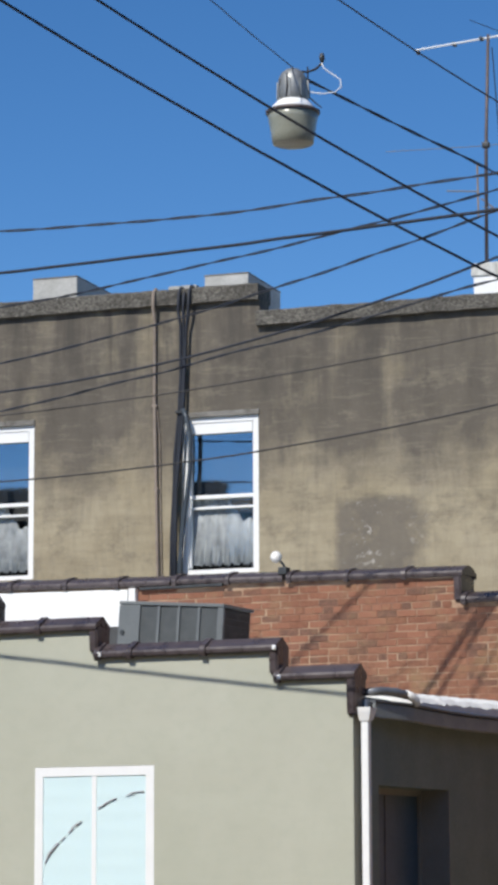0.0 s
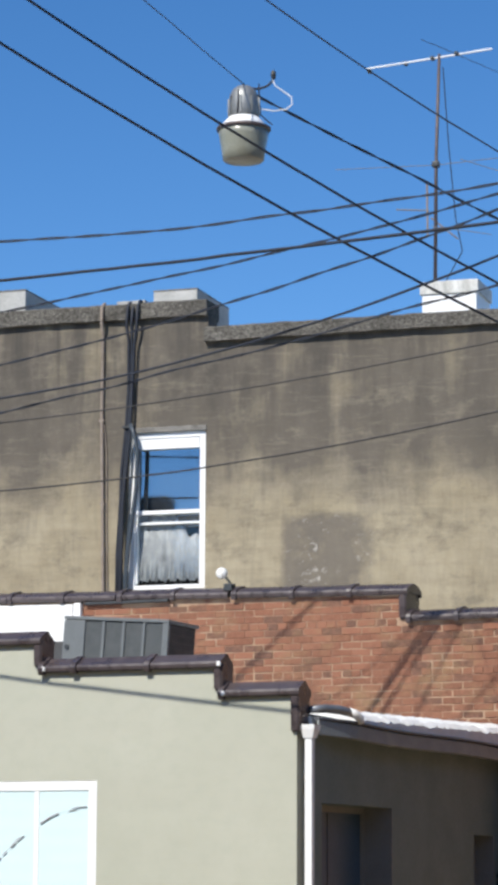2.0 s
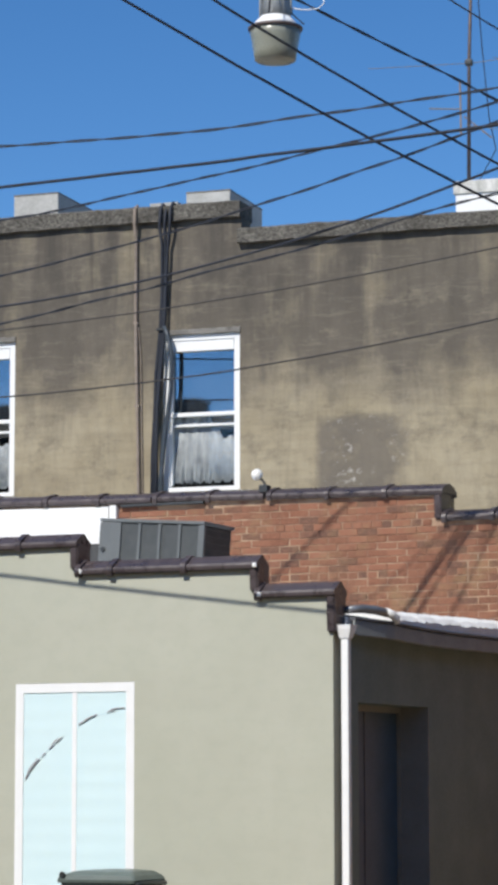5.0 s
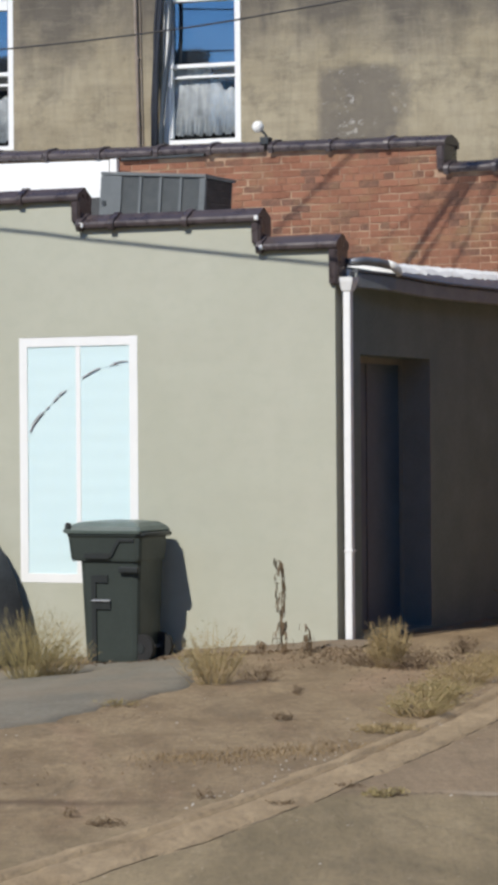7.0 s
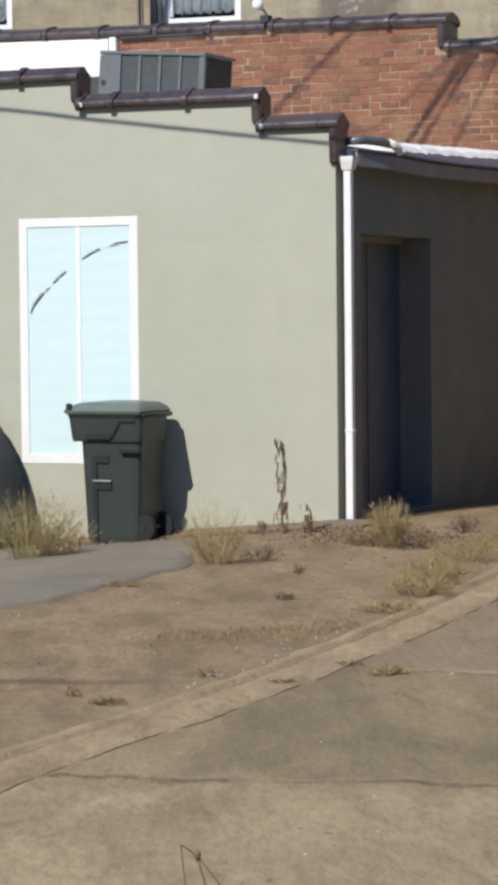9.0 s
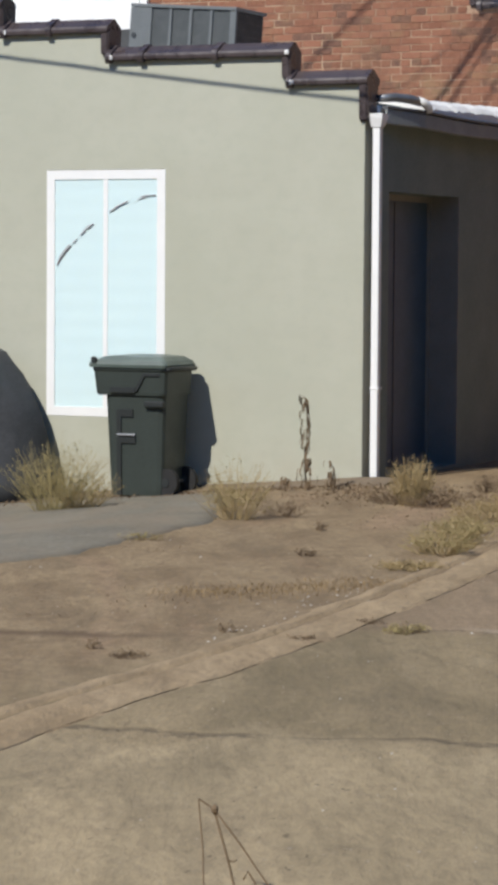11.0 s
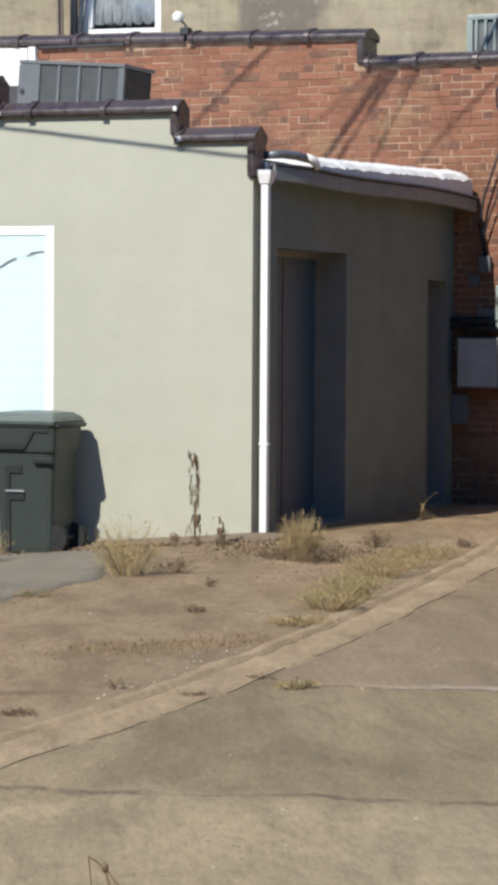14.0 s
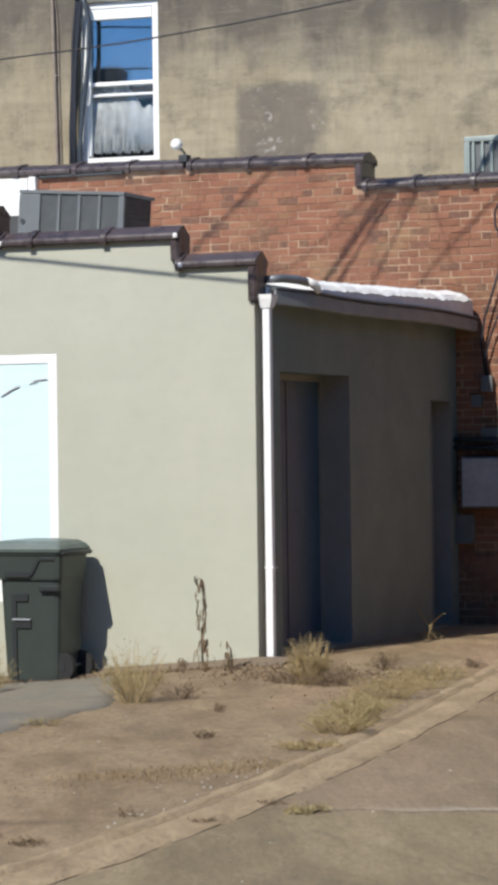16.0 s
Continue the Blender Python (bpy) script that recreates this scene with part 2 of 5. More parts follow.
def asphalt_mat():
    k = Mat("grey_asphalt", 0.9, spec=0.3)
    k.turn(-25)
    f, g = k.noise(1.4, (0.8, 0.6, 1), 6, 0.68, 0.5), k.noise(26, (1, 0.4, 1), 5, 0.7)
    c = k.mix(k.ramp(f, 0.35, 0.65), (0.142, 0.130, 0.098), (0.215, 0.194, 0.146))
    c = k.mix(k.math("MULTIPLY", k.ramp(g, 0.45, 0.65), 0.5), c, (0.25, 0.23, 0.20))
    dust = k.math("MULTIPLY", k.ramp(k.noise(1.8, (1, 0.4, 1), 6, 0.7), 0.42, 0.62), 0.4)
    k.colour(k.mix(dust, c, (0.26, 0.198, 0.13)))
    k.bump(g, 0.5, 0.01)
    return k.m


def strip_mat():
    k = Mat("old_concrete_strip", 0.92, spec=0.25)
    k.turn(-25)
    f, g = k.noise(2.2, (1, 0.6, 1), 6, 0.7), k.noise(26, (1, 0.4, 1), 5, 0.7)
    c = k.mix(k.ramp(f, 0.35, 0.65), (0.290, 0.212, 0.124), (0.425, 0.320, 0.195))
    c = k.mix(k.ramp(k.noise(4.5, (1, 0.35, 1), 5, 0.7, 0.5), 0.52, 0.66, 0.0, 0.45), c, (0.195, 0.146, 0.090))
    k.colour(k.mix(k.math("MULTIPLY", k.ramp(g, 0.45, 0.65), 0.38), c, (0.18, 0.138, 0.090)))
    k.bump(k.math("ADD", k.math("MULTIPLY", f, 1.5), k.math("MULTIPLY", g, 0.7)), 0.7, 0.025)
    return k.m


def glass_mat(name, tint, mirror):
    """Window glass: part mirror, part clear."""
    k = Mat(name, 0.03)
    t = k.t
    gl, tr, mx = t.nodes.new("ShaderNodeBsdfGlossy"), t.nodes.new("ShaderNodeBsdfTransparent"), t.nodes.new("ShaderNodeMixShader")
    gl.inputs["Roughness"].default_value = 0.02
    gl.inputs["Color"].default_value = (0.9, 0.95, 1, 1)
    tr.inputs["Color"].default_value = (*tint, 1)
    mx.inputs[0].default_value = mirror
    t.links.new(tr.outputs[0], mx.inputs[1])
    t.links.new(gl.outputs[0], mx.inputs[2])
    t.links.new(mx.outputs[0], t.nodes["Material Output"].inputs["Surface"])
    return k.m


M = {
    "sage": sage_paint(), "stucco": old_stucco(), "brick": brick_red(), "brick_far": brick_red(False), "mortar": mortar_mat(),
    "clay": clay_tile(), "ground": ground_mat(), "asphalt": asphalt_mat(), "strip": strip_mat(),
    "white": plain("white_paint", (0.80, 0.81, 0.80), (0.86, 0.87, 0.86), 5, 0.45, bump=0.05),
    "membrane": plain("white_roof_coating", (0.68, 0.68, 0.66), (0.85, 0.85, 0.83), 9, 0.6, bump=0.5),
    "concrete": plain("weathered_concrete", (0.085, 0.08, 0.07), (0.27, 0.26, 0.235), 7.0, 0.92, bump=0.5),
    "coping": pitted_concrete(),
    # Dark grey of the object by the wall, its cast shadow included.
    "cover": plain("object_shadow_grey", (0.040, 0.043, 0.048), (0.070, 0.074, 0.080), 5, 0.7, bump=0.3),
    "pale_concrete": plain("pale_concrete", (0.34, 0.34, 0.32), (0.50, 0.50, 0.48), 3, 0.85, bump=0.3),
    # Dark grey that stands for the shaded gap below the white coating.
    "gap_shade": plain("gap_shade_grey", (0.045, 0.047, 0.048), (0.075, 0.077, 0.078), 5, 0.9, bump=0.3),
    "fascia": plain("brown_painted_board", (0.068, 0.074, 0.084), (0.098, 0.105, 0.116), 4, 0.6, bump=0.1),
    "grey_board": plain("grey_painted_board", (0.21, 0.228, 0.230), (0.275, 0.292, 0.290), 4, 0.6, bump=0.15),
    "navy": plain("navy_door_paint", (0.050, 0.088, 0.130), (0.066, 0.110, 0.158), 3, 0.45, bump=0.05),
    "jamb": plain("door_jamb_paint", (0.215, 0.212, 0.192), (0.255, 0.250, 0.228), 4, 0.6, bump=0.05),
    "bin": plain("green_plastic", (0.029, 0.038, 0.033), (0.041, 0.052, 0.046), 4, 0.45, bump=0.1),
    "bin_dark": plain("dark_plastic", (0.016, 0.02, 0.02), (0.026, 0.03, 0.03), 4, 0.5, bump=0.1),
    "lid": plain("faded_green_plastic", (0.07, 0.095, 0.085), (0.11, 0.14, 0.125), 6, 0.4, bump=0.1),
    "rubber": plain("rubber", (0.012, 0.012, 0.012), (0.02, 0.02, 0.02), 9, 0.8),
    "cable": plain("cable_sheath", (0.012, 0.015, 0.024), (0.020, 0.025, 0.037), 9, 0.65),
    "slate_cable": plain("slate_grey_sheath", (0.030, 0.042, 0.054), (0.058, 0.072, 0.088), 9, 0.45),
    "thin_cable": plain("grey_cable_sheath", (0.030, 0.028, 0.028), (0.048, 0.045, 0.044), 9, 0.7),
    "steel": plain("galvanised_steel", (0.22, 0.23, 0.24), (0.36, 0.37, 0.38), 6, 0.42, 0.7, 0.1),
    "grey_metal": plain("grey_enamel", (0.115, 0.127, 0.130), (0.155, 0.168, 0.170), 5, 0.45, 0.0, 0.05),
    "dark_metal": plain("dark_grille", (0.028, 0.032, 0.036), (0.05, 0.056, 0.06), 12, 0.55, 0.2, 0.1),
    "grille": plain("grey_coil_grille", (0.060, 0.068, 0.070), (0.090, 0.098, 0.100), 12, 0.6, 0.0, 0.1),
    "green_metal": plain("pale_green_enamel", (0.24, 0.29, 0.27), (0.32, 0.37, 0.35), 5, 0.45, 0.0, 0.05),
    "rust": plain("rusty_pipe", (0.20, 0.160, 0.130), (0.34, 0.285, 0.235), 7, 0.8, 0.1, 0.3),
    "mast": plain("rusted_steel_mast", (0.085, 0.068, 0.066), (0.14, 0.112, 0.105), 6, 0.6, 0.3, 0.15),
    "zinc": plain("dull_zinc_housing", (0.20, 0.21, 0.21), (0.32, 0.33, 0.33), 8, 0.5, 0.5, 0.1),
    "refractor": plain("yellowed_acrylic", (0.20, 0.207, 0.165), (0.30, 0.308, 0.255), 6, 0.3, 0.0, 0.05),
    "stained": plain("stained_white_paint", (0.36, 0.36, 0.33), (0.78, 0.78, 0.74), 4, 0.7, bump=0.2, stretch=(2.5, 2.5, 0.5)),
    "globe": plain("white_globe_glass", (0.80, 0.79, 0.74), (0.86, 0.85, 0.80), 5, 0.25, 0.0, 0.02),
    # Near-black backing that puts the unlit room's darkness into its colour.
    "room_dark": plain("room_dark_panel", (0.03, 0.032, 0.036), (0.045, 0.047, 0.05), 2, 0.9),
    "blind": plain("pale_blind", (0.69, 0.83, 0.855), (0.73, 0.86, 0.875), 3, 0.5, 0.0, 0.05),
    "lace": plain("grey_lace", (0.20, 0.21, 0.22), (0.50, 0.51, 0.52), 9, 0.9, 0.0, 0.3, stretch=(1, 1, 0.6)),
    "dry": plain("dry_stalk", (0.26, 0.19, 0.085), (0.40, 0.31, 0.16), 12, 0.85),
    "olive": plain("faded_green_weed", (0.23, 0.188, 0.078), (0.37, 0.305, 0.145), 9, 0.85),
    "brown": plain("dead_brown_weed", (0.115, 0.080, 0.045), (0.215, 0.150, 0.090), 9, 0.9),
    "russet": plain("russet_grass", (0.19, 0.130, 0.065), (0.31, 0.225, 0.120), 9, 0.9),
    # Side wall grey, darker than the sage front to carry its shade.
    "shade_grey": plain("shade_grey_paint", (0.148, 0.192, 0.178), (0.184, 0.230, 0.212), 2.5, 0.7, bump=0.25),
    "post": plain("weathered_timber", (0.11, 0.09, 0.07), (0.19, 0.16, 0.13), 5, 0.85, bump=0.3, stretch=(4, 4, 0.5)),
    "pebble": plain("pale_stone", (0.30, 0.27, 0.22), (0.52, 0.48, 0.42), 20, 0.85, bump=0.4),
    "cord": plain("dark_arc_dash", (0.16, 0.13, 0.14), (0.34, 0.26, 0.28), 30, 0.7),
    "clear_glass": glass_mat("window_glass", (0.97, 0.99, 0.99), 0.03),
    "sky_glass": glass_mat("reflecting_window_glass", (0.75, 0.8, 0.85), 0.26),
    "dark_wall": plain("dark_grey_render", (0.070, 0.070, 0.072), (0.100, 0.100, 0.100), 2.5, 0.9),
    "soil": plain("dark_joint_soil", (0.14, 0.105, 0.07), (0.21, 0.16, 0.105), 15, 0.95, bump=0.4),
}


# ---- mesh helpers ----
def mesh_object(name, bm, material, smooth=False):
    me = bpy.data.meshes.new(name)
    bmesh.ops.recalc_face_normals(bm, faces=bm.faces)
    bm.to_mesh(me)
    bm.free()
    me.materials.append(material)
    if smooth:
        me.shade_smooth()
    return new(name, me)


def part(name, bm, material, parent=None, label="", smooth=False):
    """One mesh in world places, hung under a thing or a part."""
    ob = mesh_object(name, bm, material, smooth)
    if parent is not None:
        hang(ob, parent)
    return tagged(ob, label)


def world_of(ob):
    m = ob.matrix_basis.copy()
    while ob.parent is not None:
        m = ob.parent.matrix_basis @ ob.matrix_parent_inverse @ m
        ob = ob.parent
    return m


def hang(ob, parent):
    ob.parent = parent
    ob.matrix_parent_inverse = world_of(parent).inverted()


def thing(name, place, label, category, group="", kind=""):
    ob = new(name)
    ob.empty_display_size = 0.1
    ob.location = place
    return tagged(ob, label, category, group, kind)


def add_box(bm, lo, hi, m=None):
    vs = [bm.verts.new(Vector((x, y, z))) for x in (lo[0], hi[0]) for y in (lo[1], hi[1]) for z in (lo[2], hi[2])]
    for f in ((0, 1, 3, 2), (4, 6, 7, 5), (0, 4, 5, 1), (2, 3, 7, 6), (0, 2, 6, 4), (1, 5, 7, 3)):
        bm.faces.new([vs[i] for i in f])
    if m is not None:
        bmesh.ops.transform(bm, matrix=m, verts=vs)
    return vs


def box(lo, hi, bevel=0.0, m=None, seg=2):
    bm = bmesh.new()
    add_box(bm, lo, hi)
    if bevel:
        bmesh.ops.bevel(bm, geom=bm.edges[:], offset=bevel, segments=seg, affect="EDGES", profile=0.6)
    if m is not None:
        bmesh.ops.transform(bm, matrix=m, verts=bm.verts)
    return bm


def add_tube(bm, pts, radius, sides=8, cap=True):
    """A round tube along points; radius may be one number or one per point."""
    pts = [Vector(p) for p in pts]
    rs = radius if isinstance(radius, (list, tuple)) else [radius] * len(pts)
    rings, side = [], None
    for i, p in enumerate(pts):
        d = (pts[min(i + 1, len(pts) - 1)] - pts[max(i - 1, 0)]).normalized()
        if side is None:
            side = d.cross(Vector((0, 0, 1)) if abs(d.z) < 0.9 else Vector((1, 0, 0))).normalized()
        side = (side - d * side.dot(d)).normalized()
        up = d.cross(side)
        rings.append([bm.verts.new(p + (side * math.cos(a) + up * math.sin(a)) * rs[i]) for a in (2 * math.pi * k / sides for k in range(sides))])
    for a, b in zip(rings, rings[1:]):
        for k in range(sides):
            bm.faces.new((a[k], a[(k + 1) % sides], b[(k + 1) % sides], b[k]))
    if cap:
        bm.faces.new(rings[0][::-1])
        bm.faces.new(rings[-1])
    return bm


def tube(pts, radius, sides=8):
    return add_tube(bmesh.new(), pts, radius, sides)


def lathe(profile, place, sides=32):
    """A turned body: (radius, height) pairs about an upright axis at place."""
    bm = bmesh.new()
    rings = []
    for r, z in profile:
        rings.append([bm.verts.new((place[0] + r * math.cos(a), place[1] + r * math.sin(a), place[2] + z)) for a in (2 * math.pi * k / sides for k in range(sides))])
    for a, b in zip(rings, rings[1:]):
        for k in range(sides):
            bm.faces.new((a[k], a[(k + 1) % sides], b[(k + 1) % sides], b[k]))
    bm.faces.new(rings[0])
    bm.faces.new(rings[-1])
    return bm


def sweep(profile, x0, x1, place, closed=True):
    """A (y, z) profile drawn along x from x0 to x1."""
    bm = bmesh.new()
    a = [bm.verts.new((x0, place[0] + y, place[1] + z)) for y, z in profile]
    b = [bm.verts.new((x1, place[0] + y, place[1] + z)) for y, z in profile]
    n = len(profile)
    for k in range(n if closed else n - 1):
        bm.faces.new((a[k], a[(k + 1) % n], b[(k + 1) % n], b[k]))
    bm.faces.new(a[::-1])
    bm.faces.new(b)
    return bm


def columns(cells, y0, y1):
    """A wall, one closed mesh, filling the upright cells (x0, x1, z0, z1) between y0 and y1."""
    xs = sorted({v for c in cells for v in c[:2]})
    zs = sorted({v for c in cells for v in c[2:]})
    full = lambda i, k: 0 <= i < len(xs) - 1 and 0 <= k < len(zs) - 1 and any(c[0] <= (xs[i] + xs[i + 1]) / 2 <= c[1] and c[2] <= (zs[k] + zs[k + 1]) / 2 <= c[3] for c in cells)
    bm, made = bmesh.new(), {}

    def v(i, y, k):
        return made.setdefault((i, y, k), None) or made.update({(i, y, k): bm.verts.new((xs[i], y, zs[k]))}) or made[(i, y, k)]
    for i in range(len(xs) - 1):
        for k in range(len(zs) - 1):
            if full(i, k):
                for y in (y0, y1):
                    bm.faces.new((v(i, y, k), v(i + 1, y, k), v(i + 1, y, k + 1), v(i, y, k + 1)))
                for di, dk, p, q in ((-1, 0, (0, 0), (0, 1)), (1, 0, (1, 0), (1, 1)), (0, -1, (0, 0), (1, 0)), (0, 1, (0, 1), (1, 1))):
                    if not full(i + di, k + dk):
                        a, b = (i + p[0], k + p[1]), (i + q[0], k + q[1])
                        bm.faces.new((v(a[0], y0, a[1]), v(b[0], y0, b[1]), v(b[0], y1, b[1]), v(a[0], y1, a[1])))
    return bm


def lot_height(x, y):
    """The lot falls gently to the side of the painted wall."""
    fall = 0.089 * (math.sqrt(x * x + 0.04) - x) / 2 if x < 3 else 0.0
    return -min(fall, 0.6) + 0.010 * noise.noise((x * 0.9, y * 0.9, 0.0)) + 0.006 * noise.noise((x * 3.1, y * 3.1, 4.0))


# ---- ground ----
def axis(lo, hi, step, far):
    a = list(np.arange(lo, hi + 1e-6, step))
    out, d = [], step
    x = lo
    while x > -far:
        d *= 1.6
        x -= d
        out.append(x)
    res = out[::-1] + a
    d, x = step, hi
    while x < far:
        d *= 1.6
        x += d
        res.append(x)
    return res


def grid_mesh(name, xs, ys, height, material):
    me = bpy.data.meshes.new(name)
    verts = [(x, y, height(x, y)) for y in ys for x in xs]
    n = len(xs)
    faces = [(j * n + i, j * n + i + 1, (j + 1) * n + i + 1, (j + 1) * n + i) for j in range(len(ys) - 1) for i in range(n - 1)]
    me.from_pydata(verts, [], faces)
    me.materials.append(material)
    me.shade_smooth()
    return new(name, me)


ground = grid_mesh("ground", axis(-4, 7, 0.11, 900), axis(-15, 6, 0.11, 900), lot_height, M["ground"])
tagged(ground, "worn concrete lot broken up with packed brown dirt", "ground", kind="structure")


def pad_edge(y):
    return float(np.interp(y, (-9.0, -6.4, -5.95, -5.1, -4.6, -3.75, -2.0, -0.2), (0.50, 0.60, 0.64, 0.59, 0.56, 0.47, -0.25, -1.25))) + 0.08 * noise.noise((y * 1.3, 2.0, 0)) + 0.06 * noise.noise((y * 4, 5.0, 0)) + 0.03 * noise.noise((y * 11, 5.0, 0))


def asphalt_pad():
    """The grey slab beside the painted wall, a little above the dirt."""
    bm = bmesh.new()
    ys = np.arange(-9.0, -0.02, 0.08)
    rows = []
    for y in ys:
        e = pad_edge(y)
        xs = list(np.linspace(-9, -2.0, 40)) + list(np.linspace(-1.9, e, 16)) + [e + 0.012]
        rows.append([bm.verts.new((x, y, lot_height(x, y) + (0.006 if i < 56 else -0.02))) for i, x in enumerate(xs)])
    for a, b in zip(rows, rows[1:]):
        for i in range(len(a) - 1):
            bm.faces.new((a[i], a[i + 1], b[i + 1], b[i]))
    ob = part("pavement", bm, M["asphalt"], smooth=True)
    return tagged(ob, "grey asphalt slab with a crumbled edge beside the wall", "pavement", kind="structure")


asphalt_pad()

STRIP = [(-16, 3.5), (-11, 3.32), (-8.6, 3.22), (-6, 2.97), (-4, 2.68), (-1, 2.2), (3, 1.5)]


def strip_x(y):
    return float(np.interp(y, [p[0] for p in STRIP], [p[1] for p in STRIP]))


def concrete_strip():
    """A low concrete edging, ridged on one side, that crosses the lot."""
    bm = bmesh.new()
    prof = [(-0.22, -0.008), (-0.17, 0.009), (-0.13, 0.016), (-0.095, 0.012), (-0.075, -0.010), (-0.055, -0.008), (-0.03, 0.011), (0.05, 0.013), (0.14, 0.010), (0.19, 0.006), (0.22, -0.008)]
    rows = []
    for y in np.arange(-16, 3, 0.09):
        x = strip_x(y) + 0.03 * noise.noise((y * 0.5, 0, 9))
        w = 1 + 0.12 * noise.noise((y * 1.1, 3, 0))
        rows.append([bm.verts.new((x + dx * w + 0.014 * noise.noise((y * 5, dx * 20, 0)), y, lot_height(x, y) + dz + 0.009 * noise.noise((y * 4, dx * 9, 1)) + 0.005 * noise.noise((y * 11, dx * 30, 3)))) for dx, dz in prof])
    for a, b in zip(rows, rows[1:]):
        for i in range(len(prof) - 1):
            bm.faces.new((a[i], a[i + 1], b[i + 1], b[i]))
    ob = part("curb", bm, M["strip"], smooth=True)
    for off, wid in ((0.205, 0.022), (-0.063, 0.020)):
        bm = bmesh.new()
        last = None
        for y in np.arange(-16, 3, 0.05):
            x = strip_x(y) + 0.03 * noise.noise((y * 0.5, 0, 9)) + off + 0.02 * noise.noise((y * 2.1, off * 9, 2))
            w = wid * max(0.0, -0.22 + 1.9 * noise.noise((y * 1.7, off * 5, 8)))
            z = lot_height(x, y) + (0.004 if off > 0 else -0.006)
            cur = [bm.verts.new((x + s * w + 0.004 * noise.noise((y * 12, s, 0)), y, z - abs(s) * 0.012)) for s in (-1, 0, 1)]
            if last:
                for i in (0, 1):
                    bm.faces.new((last[i], last[i + 1], cur[i + 1], cur[i]))
            last = cur
        part("joint", bm, M["soil"], ob, "dark soil in the joint")
    return tagged(ob, "low worn concrete edging strip across the lot", "curb", kind="structure")


concrete_strip()

# ---- painted building ----
house = thing("painted_building", (-4, 2.4, -0.2), "low sage-painted building with a stepped parapet and clay coping", "building")
WT = 0.15
WIN = (-2.85, -1.78, 0.44, 2.45)
cells = [(-0.72, -0.04, -0.8, 3.10), (-1.78, -0.72, -0.8, 3.335), (-2.33, -1.78, -0.8, 3.335), (-9.0, -4.89, -0.8, 4.03), (-4.89, -3.32, -0.8, 3.80), (-3.32, -2.85, -0.8, 3.565), (-2.85, -2.33, -0.8, 0.44), (-2.85, -2.33, 2.45, 3.565)]
cells[2] = (-2.33, -1.78, -0.8, 0.44)
cells.append((-2.33, -1.78, 2.45, 3.335))
part("wall", columns(cells, 0.0, WT), M["sage"], house)
# the long wall, its shade put into the grey, with two deep doorways
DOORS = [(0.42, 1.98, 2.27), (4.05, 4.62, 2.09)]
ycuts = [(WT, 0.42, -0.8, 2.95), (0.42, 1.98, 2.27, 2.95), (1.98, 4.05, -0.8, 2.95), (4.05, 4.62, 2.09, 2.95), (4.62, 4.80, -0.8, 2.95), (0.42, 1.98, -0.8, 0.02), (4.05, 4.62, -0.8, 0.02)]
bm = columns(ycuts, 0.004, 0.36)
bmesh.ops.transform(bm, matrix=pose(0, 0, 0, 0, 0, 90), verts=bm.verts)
part("wall", bm, M["shade_grey"], house, "long wall in a grey darkened to carry its shade")
part("wall", box((-9.0, WT, -1.0), (-8.7, 4.8, 4.0)), M["sage"], house)
bm = bmesh.new()
for v in ((-8.7, 3.98), (0.02, 2.93)):
    for y in (WT, 4.80):
        for dz in (0.0, -0.12):
            bm.verts.new((v[0], y, v[1] + dz))
bm.verts.ensure_lookup_table()
for f in ((0, 2, 6, 4), (1, 5, 7, 3), (0, 4, 5, 1), (2, 3, 7, 6), (0, 1, 3, 2), (4, 6, 7, 5)):
    bm.faces.new([bm.verts[i] for i in f])
part("roof", bm, M["membrane"], house, "white coated sloping roof")


def door_leaf(y0, y1, top, depth):
    """A flush leaf set back in the opening, with its frame, panels and knob."""
    d = part("door", box((-depth - 0.045, y0 + 0.05, 0.03), (-depth, y1 - 0.05, top - 0.05), 0.004), M["navy"], house, "dark navy door deep in its opening")
    bm = bmesh.new()
    add_box(bm, (-depth - 0.06, y0, 0.02), (-depth + 0.02, y0 + 0.05, top))
    add_box(bm, (-depth - 0.06, y1 - 0.05, 0.02), (-depth + 0.02, y1, top))
    add_box(bm, (-depth - 0.06, y0 + 0.05, top - 0.05), (-depth + 0.02, y1 - 0.05, top))
    # Thin lining added over the far reveal to mute the skylight on it.
    add_box(bm, (-depth + 0.02, y1 - 0.012, 0.02), (-0.004, y1 - 0.001, top - 0.002))
    part("frame", bm, M["jamb"], d)
    part("door_handle", tube([(-depth, y0 + 0.14, 1.0), (-depth + 0.05, y0 + 0.14, 1.0)], [0.02, 0.028], 10), M["steel"], d, "small steel knob")
    if y1 - y0 > 1:
        part("seam", box((-depth - 0.002, (y0 + y1) / 2 - 0.006, 0.05), (-depth + 0.006, (y0 + y1) / 2 + 0.006, top - 0.06)), M["fascia"], d)


door_leaf(*DOORS[0], 0.275)
door_leaf(*DOORS[1], 0.2)

# window of the painted wall
x0, x1, z0, z1 = WIN
win = part("window", box((x0, 0.20, z0), (x1, 0.24, z1)), M["room_dark"], house, "white-framed window with a pale blue shade behind the glass")


def rect_frame(x0, x1, z0, z1, w, ya, yb, wb=None):
    bm = bmesh.new()
    wb = wb or w
    add_box(bm, (x0, ya, z0), (x0 + w, yb, z1))
    add_box(bm, (x1 - w, ya, z0), (x1, yb, z1))
    add_box(bm, (x0 + w, ya, z1 - w), (x1 - w, yb, z1))
    add_box(bm, (x0 + w, ya, z0), (x1 - w, yb, z0 + wb))
    return bm


